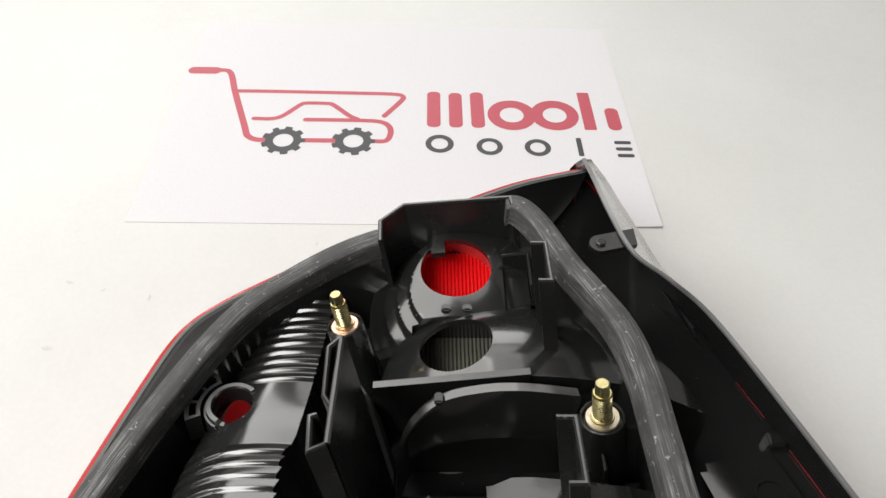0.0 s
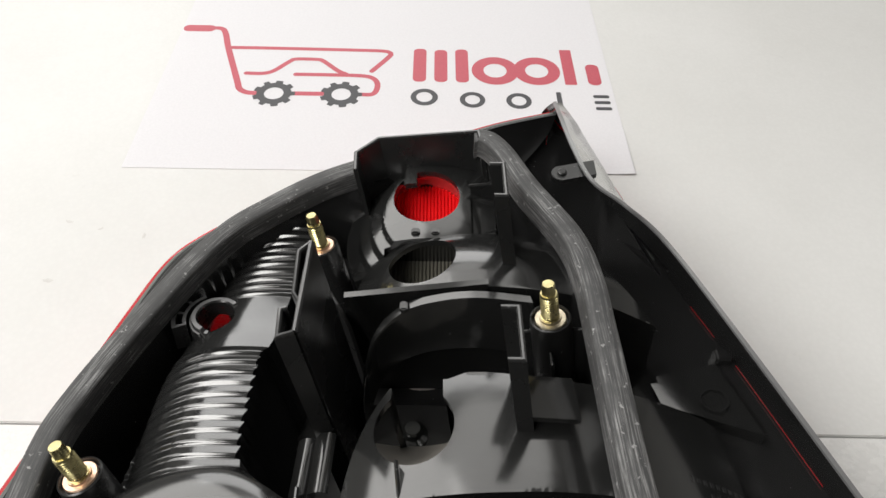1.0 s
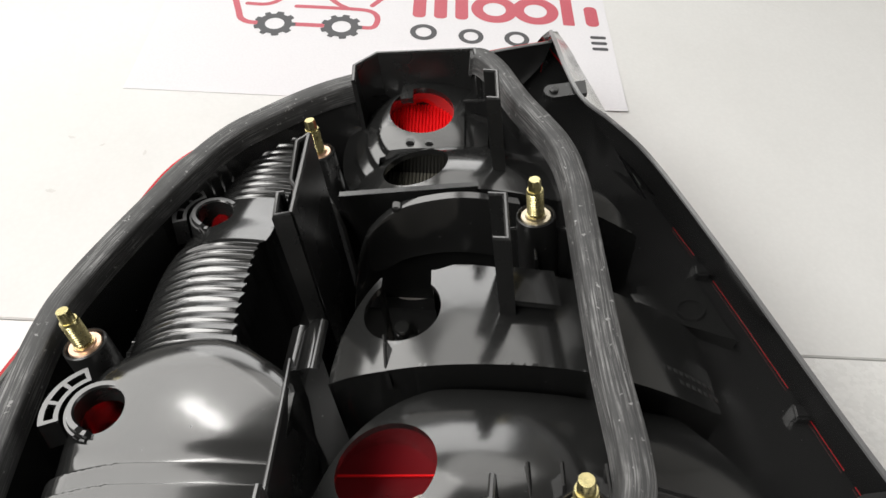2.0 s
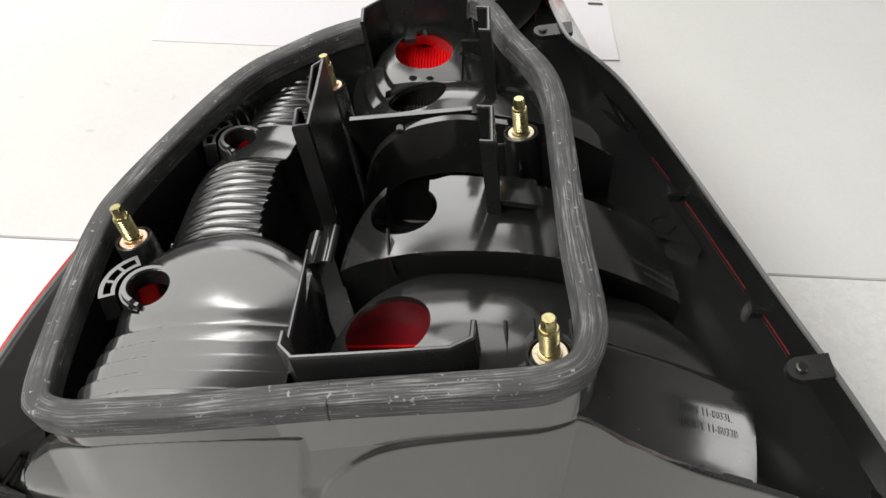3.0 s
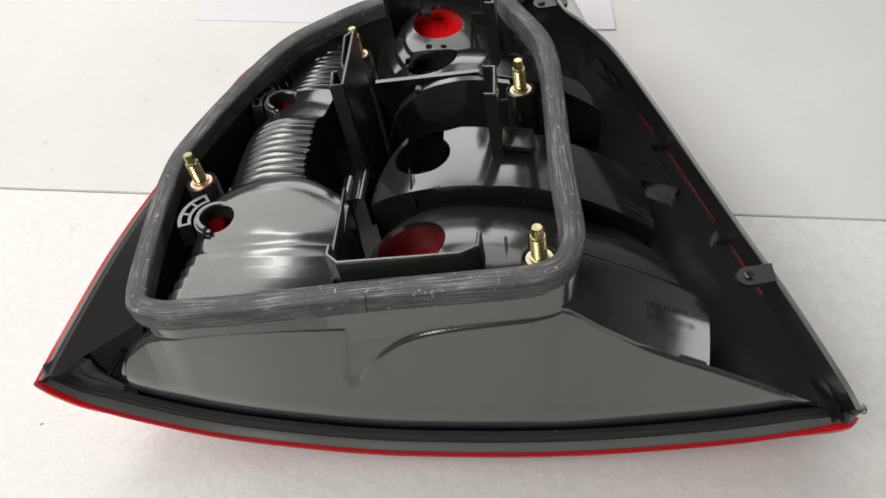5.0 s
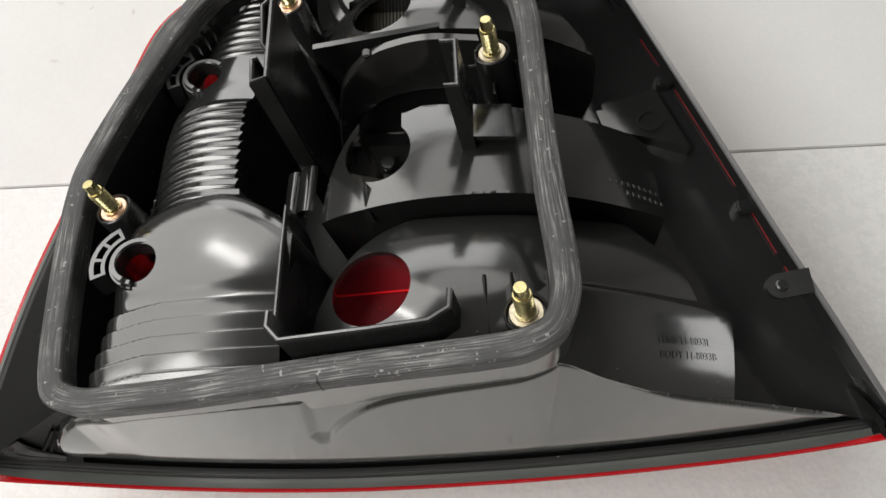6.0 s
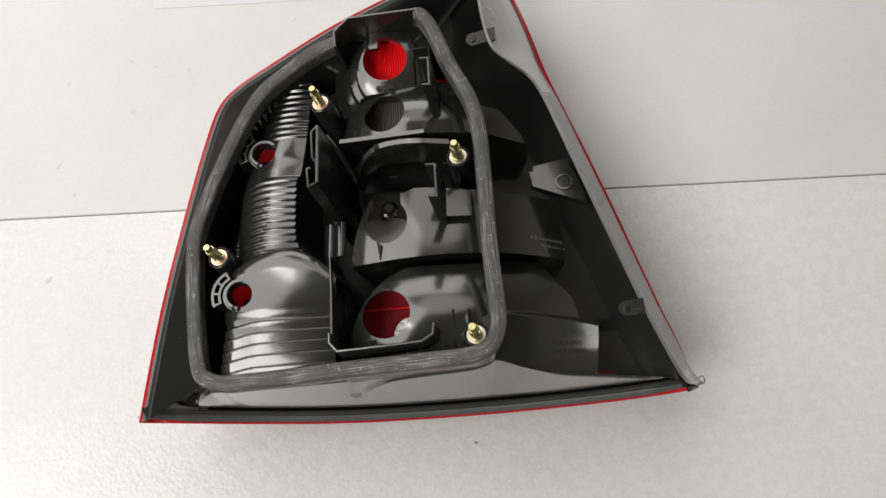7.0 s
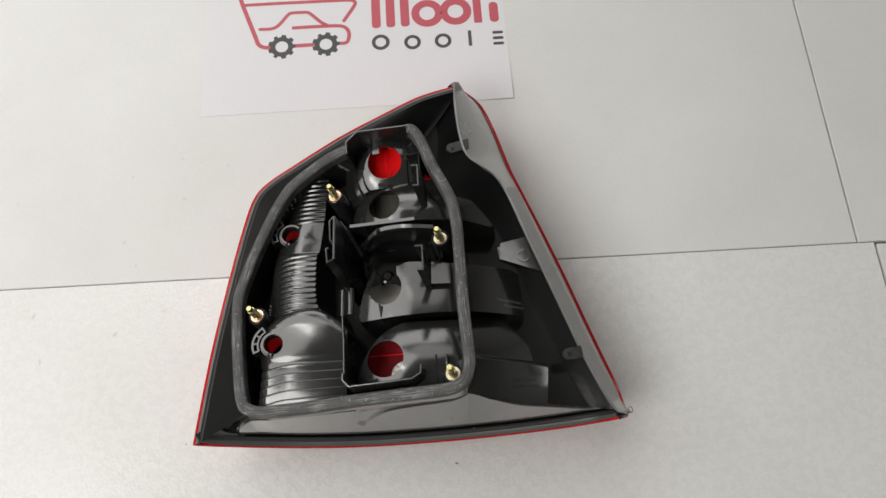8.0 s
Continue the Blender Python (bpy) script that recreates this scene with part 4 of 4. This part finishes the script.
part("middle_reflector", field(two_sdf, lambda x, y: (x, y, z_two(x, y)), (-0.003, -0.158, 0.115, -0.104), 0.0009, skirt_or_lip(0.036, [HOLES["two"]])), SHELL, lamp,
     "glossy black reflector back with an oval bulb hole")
part("lip_plate", loft([np.column_stack([np.linspace(-.0005, .0500, 9), np.full(9, y), np.linspace(.0770, .0858, 9) + h]) for y, h in
                        ((-0.1478, 0.0), (-0.1478, 0.0012), (-0.1503, 0.0014), (-0.1503, -0.030))]), SHELL, lamp)

# arched edge of the dark recess
ARCH = curve([(.0065, -.178, .052), (.0070, -.168, .060), (.0110, -.159, .070), (.0205, -.1535, .0778), (.033, -.1530, .0835), (.0465, -.1545, .0875), (.0640, -.1560, .0870)], 44)
part("recess_arch", loft([ARCH + np.array(o) for o in ((0.0, 0.0008, -0.030), (0.0, 0.0008, 0.0), (0.0006, -0.0022, 0.0002), (0.0010, -0.0026, -0.0010), (0.0010, -0.0026, -0.030))]), SHELL, lamp,
     "thick arched edge of the recess")
part("arch_notch", box((.0195, -.1562, .0770), (.0222, -.1525, .0800), 0.0005), BLACK, lamp)


def z_three(x, y):
    return 0.0885 - 0.17 * (y + 0.2120) - 1.5 * (y + 0.2120) ** 2 - bow(np.clip((0.050 - x) / 0.051, 0, 1), 0.026) - 5.1 * np.clip(x - 0.058, 0, 1) ** 2


def three_sdf(x, y):
    far = np.interp(x, [.0, .033, .036, .042, .048, .085, .1227, .128], [.1830, .1845, .1845, .1820, .1820, .1855, .1880, .1910])
    s = np.maximum(np.maximum(x - 0.1285, y + far), -0.2255 - y + 0.0015 * np.sin(np.clip((x - .02) / .1, 0, 1) * math.pi))
    s = np.maximum(s, np.where(x < 0.044, blob(0.044, -0.2285, 0.0395, 0.0580)(x, y), -1))
    cut = np.minimum(blob(*HOLES["three"])(x, y), np.maximum(np.abs(x - 0.0262) - 0.0082, -0.1990 - y))
    return np.maximum(s, -cut)


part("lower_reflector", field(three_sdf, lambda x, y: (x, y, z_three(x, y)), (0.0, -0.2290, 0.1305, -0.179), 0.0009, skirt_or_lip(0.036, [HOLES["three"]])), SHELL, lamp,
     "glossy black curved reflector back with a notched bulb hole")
part("mould_line", wall_strip([(.0208, -.2145), (.0222, -.2255)], [.0885, .0860], 0.078, 0.0012), BLACK, lamp)


def z_four(x, y):
    z = 0.0988 - 10 * (y + 0.2685) ** 2 - bow(np.clip((0.050 - x) / 0.053, 0, 1), 0.040) - 3.0 * np.clip(x - 0.050, 0, 1) ** 2
    crease = np.interp(x, [0.075, 0.1415], [-0.2570, -0.2645])
    return z - 0.0024 * ease(np.clip((x - 0.072) / 0.030, 0, 1)) * ease(np.clip((y - crease) / 0.0030 + 0.5, 0, 1))


def four_sdf(x, y):
    s = np.maximum(np.interp(x, [0.070, 0.083, 0.095, 0.108, 0.125], [-0.2830, -0.2838, -0.2880, -0.2910, -0.2925]) - y, y + 0.2285)
    s = np.maximum(s, np.where(x < 0.046, blob(0.046, -0.2925, 0.0475, 0.0650)(x, y), -1))
    s = np.maximum(s, x - np.interp(y, [-.2925, -.2640, -.2632, -.250, -.2285], [.1385, .1415, .131, .128, .112]))
    return np.maximum(s, -blob(*HOLES["four"])(x, y))


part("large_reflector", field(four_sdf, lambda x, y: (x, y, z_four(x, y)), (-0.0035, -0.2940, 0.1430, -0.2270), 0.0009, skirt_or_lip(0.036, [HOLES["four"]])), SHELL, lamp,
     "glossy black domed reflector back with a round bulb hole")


# bright linings of the reflectors, seen through their bulb holes
def lining(cx, cy, rx, ry, ztop, mat, flare=1.45):
    low = float(lens_z(cx, cy)) + 0.006
    rows = []
    for k in np.linspace(0, 1, 9):
        f = 1.03 + (flare - 1.03) * math.sqrt(k)
        rows.append([(cx + rx * f * math.cos(a), cy + 0.001 * k + ry * (f - 0.1 * k) * math.sin(a), ztop(cx + rx * 1.03 * math.cos(a), cy + ry * 1.03 * math.sin(a)) * (1 - k) + low * k) for a in np.linspace(0, 2 * math.pi, 41)[:-1]])
    part("reflector_lining", loft(rows, closed=True), mat, lamp, "inside of a reflector")


# The upper hole's lining is red to carry the lens's glow.
for key, zf in (("one", z_one), ("four", z_four)):
    lining(*HOLES[key], lambda x, y, zf=zf: float(zf(np.array(x), np.array(y))) - 0.0026, LIT_RED if key == "one" else SILVER)
# Added disc near the hole; the deep lens's dimness is in its colour.
part("inner_lens", loft([[(0.024 + 0.0165 * k * math.cos(a), -0.2545 + 0.0165 * k * math.sin(a), 0.066 + 0.10 * 0.0165 * k * math.cos(a)) for a in np.linspace(0, 2 * math.pi, 33)[:-1]] for k in (1.0, 0.6, 0.2, 0.02)], closed=True), SHADED_RED, lamp, "added red disc standing in for the dim lens below")
part("lens_chip", loft([[(0.0372 + 0.0105 * k * math.cos(a), -0.2655 + 0.0105 * k * math.sin(a), 0.0700 + 0.001 * k) for a in np.linspace(0, 2 * math.pi, 33)[:-1]] for k in (1.0, 0.7, 0.4, 0.02)], closed=True), CRACKLE, lamp, "bright crackled edge of the reflector lining")
part("lens_line", sweep(np.array([(x, -0.2490, 0.0668 + 0.1 * (x - 0.024)) for x in np.linspace(0.0085, 0.0395, 9)]), [(-0.0003, -0.0005), (-0.0003, 0.0002), (0.0003, 0.0002), (0.0003, -0.0005)], False), LIT_RED, lamp, "thin pale line across the red lens")
for cx, cy in SOCKETS:
    lining(cx, cy, 0.0066, 0.0066, lambda x, y: float(z_left(np.array(x), np.array(y))) - 0.0026, SILVER, 1.6)
part("flat_pad", loft([[(.0600, -.1865, .0876), (.0745, -.1865, .0862)], [(.0600, -.2030, .0924), (.0745, -.2030, .0908)], [(.0600, -.2032, .0900), (.0745, -.2032, .0885)]]), SHELL, lamp, "flat rectangular pad")
bowl = []
for k in np.linspace(0, 1, 7):
    row = []
    for a in np.linspace(-math.pi, 0, 25):
        ux, uy = math.cos(a), math.sin(a)
        x, y = 0.0255 + 0.0124 * ux, -0.2010 + 0.0140 * uy
        top = np.array([x, y, float(z_three(np.array(x), np.array(y))) - 0.0024])
        low = np.array([0.0235 + 0.0125 * ux, -0.1845 - 0.0085 * ux * ux, 0.033 + 0.021 * ux * ux])
        row.append(top * (1 - k) + low * k + np.array([0, -0.0015, 0]) * math.sin(math.pi * k))
    bowl.append(row)
part("inner_tray", loft(bowl), TRAY, lamp, "dull beige reflector bowl", 60)
part("recess_floor", loft([[(0.008, -0.2000, 0.0290), (0.046, -0.2000, 0.0290)], [(0.008, -0.1660, 0.0300), (0.046, -0.1660, 0.0300)]]), BLACK, lamp)
xs = np.linspace(0.0105, 0.0435, 133)
wave = 0.0580 + 0.0008 * np.abs(np.sin((xs - xs[0]) / 0.0015 * math.pi))
# Added panel close under the hole, bright red for the lit lens.
part("ribbed_red_window", loft([np.column_stack([xs, np.full(133, y), wave + k]) for y, k in ((-0.1130, -0.001), (-0.1010, 0.001), (-0.0900, 0.002), (-0.0740, 0.003))]), LIT_RED, lamp, "added ribbed red panel standing in for the lit lens below", 20)
# Added plate; the clear lens's light through the oval hole is its grey.
part("ribbed_window", loft([np.column_stack([xs, np.full(133, y), wave]) for y in (-0.1500, -0.1420, -0.1330, -0.1240, -0.1160)]), LENS_GREY, lamp, "added grey ribbed plate standing in for the clear lens", 20)
# dark bulb fitting seen through the notched hole
part("inner_boss", lathe([(0.0060, 0), (0.0058, 0.001), (0.0036, 0.0018), (0.0034, 0.0056), (0.0028, 0.0063)], Matrix.Translation((0.0241, -0.1784, 0.0296))), FACE, lamp, "round boss inside the recess")


# ---------------------------------------------------------------- sockets, bolts, posts
def socket(cx, cy, lift):
    zax = Vector((0.03, 0.14, 1)).normalized()
    xax = (Vector((1, 0, 0)) - zax * zax.x).normalized()
    tilt = Matrix((xax, zax.cross(xax), zax)).transposed().to_4x4()
    m = Matrix.Translation((cx, cy, float(z_left(np.array(cx), np.array(cy))) - 0.0005 + lift)) @ tilt
    bm = bmesh.new()
    seg = 40
    rows = []
    for r, h in ((0.0068, -0.004), (0.0068, 0.0026), (0.0073, 0.0032), (0.0088, 0.0032), (0.0088, 0.0018), (0.0091, 0.0014), (0.0098, 0.0014), (0.0100, 0.0008), (0.0100, -0.008)):
        row = []
        for i in range(seg):
            a = 2 * math.pi * i / seg
            away = max(0.0, min(1.0, (math.cos(a + 0.5) - 0.35) / 0.3))
            notch = 0.0012 if abs(i - 30) < 3 and h > 0.001 else 0.0
            row.append(bm.verts.new(m @ Vector((r * math.cos(a), r * math.sin(a), h - notch - 0.0042 * away * (h > -0.003)))))
        rows.append(row)
    for a, c in zip(rows, rows[1:]):
        for i in range(seg):
            j = (i + 1) % seg
            bm.faces.new((a[i], a[j], c[j], c[i]))
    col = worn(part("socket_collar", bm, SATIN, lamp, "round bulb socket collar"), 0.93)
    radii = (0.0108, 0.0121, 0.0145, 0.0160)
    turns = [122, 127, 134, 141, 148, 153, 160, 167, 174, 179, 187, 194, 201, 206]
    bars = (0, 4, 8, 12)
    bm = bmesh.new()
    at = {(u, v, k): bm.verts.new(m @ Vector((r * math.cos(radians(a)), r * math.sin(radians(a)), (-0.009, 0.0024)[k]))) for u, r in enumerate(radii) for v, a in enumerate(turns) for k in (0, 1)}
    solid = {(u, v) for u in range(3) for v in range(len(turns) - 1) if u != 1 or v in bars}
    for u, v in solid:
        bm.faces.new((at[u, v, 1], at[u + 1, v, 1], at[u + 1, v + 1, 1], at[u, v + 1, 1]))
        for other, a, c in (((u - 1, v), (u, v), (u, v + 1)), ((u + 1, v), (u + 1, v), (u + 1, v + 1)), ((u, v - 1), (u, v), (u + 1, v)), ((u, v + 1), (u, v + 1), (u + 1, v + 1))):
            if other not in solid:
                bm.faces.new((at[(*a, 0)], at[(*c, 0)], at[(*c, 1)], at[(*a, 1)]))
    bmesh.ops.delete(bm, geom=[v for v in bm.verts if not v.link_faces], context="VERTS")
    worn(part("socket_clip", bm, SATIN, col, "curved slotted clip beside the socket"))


socket(*SOCKETS[0], 0.0)
socket(*SOCKETS[1], -0.0012)


def bolt(x, y, z, washer, axis=AXIS):
    m = Matrix.Translation((x, y, z)) @ axis.to_track_quat("Z", "Y").to_matrix().to_4x4()
    boss = part("bolt_boss", lathe([(0.0070, -0.045), (0.0068, -0.001), (0.0066, 0.0006), (0.0061, 0.0010), (0.0057, 0.0002), (0.0056, -0.0015)], m, 36), SATIN, lamp, "round black boss with rounded lip")
    part("washer", lathe([(0.0052, -0.001), (0.0052, 0.0002), (0.0049, 0.0006), (0.0036, 0.0006), (0.0034, 0.0012), (0.0030, 0.0012)], m, 36), washer, boss, "plated metal washer")
    pr = [(0.0031, 0.0008), (0.0031, 0.0018)]
    h = 0.0018
    while h < 0.0112:
        pr += [(0.0025, h + 0.0002), (0.0029, h + 0.0005), (0.0029, h + 0.0007)]
        h += 0.00095
    pr += [(0.0026, h + 0.0003)]
    part("threaded_stud", lathe(pr, m, 28), BRASS, boss, "yellow plated threaded stud")
    part("star_tip", lathe([(0.0023, h), (0.0023, h + 0.0005), (0.0022, h + 0.0036), (0.0018, h + 0.0042)], m, 36, 6, 0.16, h + 0.0004, h + 0.0040), BRASS, boss, "star-shaped stud tip")


bolt(-0.0126, -0.1195, 0.0700, COPPER)
bolt(0.0687, -0.1685, 0.0925, PALE)
bolt(-0.0712, -0.2150, 0.0760, COPPER)
bolt(0.0712, -0.2715, 0.1065, PALE)


def channel_post(x0, x1, y0, y1, top, foot, slope=0.0):
    """An upright moulded channel, open to one side."""
    bm = wall_strip([(x0, y0), (x1, y0), (x1, y1), (x0 + 0.0008, y1)], [top, top, top + slope, top + slope], foot, 0.0016)
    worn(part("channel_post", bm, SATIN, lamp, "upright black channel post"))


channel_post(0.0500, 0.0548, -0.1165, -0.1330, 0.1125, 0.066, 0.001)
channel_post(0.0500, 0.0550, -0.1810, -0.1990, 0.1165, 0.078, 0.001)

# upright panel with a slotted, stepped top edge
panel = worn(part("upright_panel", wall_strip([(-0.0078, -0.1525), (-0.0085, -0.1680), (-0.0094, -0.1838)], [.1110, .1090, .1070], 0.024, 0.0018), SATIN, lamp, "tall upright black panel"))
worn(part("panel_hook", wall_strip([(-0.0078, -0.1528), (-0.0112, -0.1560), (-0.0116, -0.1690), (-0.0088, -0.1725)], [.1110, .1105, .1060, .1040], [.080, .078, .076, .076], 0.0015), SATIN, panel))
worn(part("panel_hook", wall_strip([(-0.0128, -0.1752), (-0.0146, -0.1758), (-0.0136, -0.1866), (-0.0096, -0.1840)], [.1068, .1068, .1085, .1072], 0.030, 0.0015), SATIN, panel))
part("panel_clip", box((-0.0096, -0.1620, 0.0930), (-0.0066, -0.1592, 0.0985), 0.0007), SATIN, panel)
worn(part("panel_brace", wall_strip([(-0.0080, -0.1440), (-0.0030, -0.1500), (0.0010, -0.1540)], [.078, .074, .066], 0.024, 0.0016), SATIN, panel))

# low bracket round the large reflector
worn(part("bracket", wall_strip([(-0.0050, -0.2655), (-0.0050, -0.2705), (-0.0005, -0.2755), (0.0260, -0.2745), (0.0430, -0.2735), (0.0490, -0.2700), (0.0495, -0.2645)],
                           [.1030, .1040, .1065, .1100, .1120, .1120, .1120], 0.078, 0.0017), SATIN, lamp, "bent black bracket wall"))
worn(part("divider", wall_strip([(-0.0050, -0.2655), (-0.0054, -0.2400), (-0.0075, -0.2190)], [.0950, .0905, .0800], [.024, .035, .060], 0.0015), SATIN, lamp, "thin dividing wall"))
for x0, x1, z0 in ((-0.0130, -0.0070, 0.0555), (-0.0067, 0.0000, 0.0600)):
    gus = []
    for k in np.linspace(-0.25, 1, 11):
        up = 0.0045 * math.sin(math.pi * (0.15 + 0.6 * max(k, 0))) if k >= 0 else 0.0045 * math.sin(math.pi * 0.15) + 0.06 * k
        gus.append([(x0 + (x1 - x0) * max(k, 0), -0.1945 - 0.026 * t + 0.004 * t * t, z0 + 0.0055 * t + up) for t in np.linspace(0, 1, 9)])
    part("gusset", loft(gus), SHELL, lamp, "rounded strip joining the panel and the reflector")

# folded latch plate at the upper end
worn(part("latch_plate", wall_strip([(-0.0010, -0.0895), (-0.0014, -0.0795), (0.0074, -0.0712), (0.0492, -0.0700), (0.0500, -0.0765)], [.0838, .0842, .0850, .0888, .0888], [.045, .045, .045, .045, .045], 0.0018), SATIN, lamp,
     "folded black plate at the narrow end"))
part("small_frame", wall_strip([(0.0455, -0.0900), (0.0560, -0.0885), (0.0560, -0.1050)], 0.0765, 0.066, 0.0014), SATIN, lamp)

# ribs standing beside the studs
part("rib", wall_strip([(0.0600, -0.2560), (0.0605, -0.2800)], .0985, 0.090, 0.0012), BLACK, lamp)
part("rib", wall_strip([(0.0785, -0.2580), (0.0790, -0.2680)], .1040, 0.090, 0.0012), BLACK, lamp)
part("rib", wall_strip([(0.0680, -0.2570), (0.0680, -0.2630)], .1020, 0.090, 0.0010), BLACK, lamp)
part("rib", wall_strip([(0.0745, -0.1180), (0.0775, -0.1240), (0.0780, -0.1360)], .0890, 0.075, 0.0010), BLACK, lamp)
part("rib", wall_strip([(0.0600, -0.1700), (0.0640, -0.1695)], .0880, 0.060, 0.0012), BLACK, lamp)
part("rib", wall_strip([(0.0740, -0.1690), (0.0800, -0.1685)], .0880, 0.060, 0.0012), BLACK, lamp)
part("rib", wall_strip([(0.0690, -0.1750), (0.0690, -0.1815)], .0860, 0.050, 0.0012), BLACK, lamp)


# tabs reaching in from the side wall
def tab(x0, x1, y, z0, z1, slant):
    bm = bmesh.new()
    r = 0.0042
    out = [(x1, y + r + slant), (x1, y - r + slant)]
    for k in range(13):
        a = radians(-90 - k * 15)
        out.append((x0 + r + r * math.cos(a), y + r * math.sin(a)))
    loops = []
    for dz in (0.0, -0.0022):
        loops.append([(px, py, z0 + (z1 - z0) * (px - x0) / (x1 - x0) + dz) for px, py in out])
    bm = loft(loops, closed=True, caps=True)
    t = part("fixing_tab", bm, SATIN, lamp, "rounded black fixing tab")
    part("tab_pin", lathe([(0.0019, 0), (0.0019, 0.0008), (0.0014, 0.0012)], Matrix.Translation((x0 + r, y, z0 + (z1 - z0) * r / (x1 - x0)))), SATIN, t)


tab(0.1520, 0.1655, -0.2590, 0.0805, 0.0835, 0.0008)
tab(0.0785, 0.0965, -0.0900, 0.0835, 0.0845, 0.0030)

# plate with a ring mark in the side pocket
part("pocket_plate", loft([[(.1150, -.1585, .0395), (.1405, -.1550, .0450)], [(.1165, -.1725, .0440), (.1492, -.1868, .0490)], [(.1168, -.1732, .0340), (.1495, -.1876, .0390)]]), SHELL, lamp, "flat grey-black plate in the side pocket")
bm = bmesh.new()
for r0, r1 in ((0.0045, 0.0052),):
    a_ = [[bm.verts.new((.1358 + r * math.cos(t), -.1712 + r * math.sin(t), .0462 + 0.2 * r * math.cos(t) - 0.14 * r * math.sin(t))) for t in np.linspace(0, 2 * math.pi, 33)[:-1]] for r in (r0, r1)]
    for i in range(32):
        j = (i + 1) % 32
        bm.faces.new((a_[0][i], a_[0][j], a_[1][j], a_[1][i]))
part("ring_mark", bm, BLACK, lamp)
loop = np.array([(0.2030 + 0.0016 * math.cos(a), -0.2990 + 0.0022 * math.sin(a), 0.0500) for a in np.linspace(0, 2 * math.pi, 25)[:-1]])
part("wire_loop", sweep(loop, [(-0.0002, -0.0002), (0.0002, -0.0002), (0.0002, 0.0002), (-0.0002, 0.0002)], True), SATIN, lamp, "tiny loop at the corner")


# raised moulding letters on the large reflector; the other line is worn past reading
def moulded(text, x, y, size, zf, parent):
    cu = bpy.data.curves.new("letters", "FONT")
    cu.body, cu.size, cu.resolution_u, cu.extrude = text, size, 2, 0.00005
    tmp = new("letters", cu)
    dg = bpy.context.evaluated_depsgraph_get()
    me = bpy.data.meshes.new_from_object(tmp.evaluated_get(dg))
    bpy.data.objects.remove(tmp)
    for v in me.vertices:
        px, py = x + v.co.x * 0.86, y + v.co.y
        v.co = (px, py, float(zf(np.array(px), np.array(py))) + 0.00022 + v.co.z)
    me.materials.clear()
    part("moulded_letters", me, SHELL, parent, "small raised moulding letters reading " + text)


moulded("LENS 11-8033L", 0.1130, -0.2770, 0.0034, z_four, lamp)
moulded("BODY 11-8033B", 0.1130, -0.2815, 0.0034, z_four, lamp)
for row, x0, cnt in ((-0.2125, 0.108, 9), (-0.2170, 0.114, 7)):
    for k in range(cnt):
        px = x0 + 0.0023 * k
        y1, y0 = row - 0.0004 - 0.0002 * k, row - 0.0025 - 0.0002 * k
        top = [(u, v, float(z_three(np.array(u), np.array(v)))) for u, v in ((px, y0), (px + 0.0011, y0), (px + 0.0011, y1), (px, y1))]
        part("moulded_bar", loft([[(u, v, w - 0.0004) for u, v, w in top], [(u, v, w + 0.00012) for u, v, w in top], [(u * 0.5 + (px + 0.00055) * 0.5, v * 0.5 + (y0 + y1) * 0.25, w + 0.00013) for u, v, w in top]], closed=True, caps=True), SHELL, lamp)
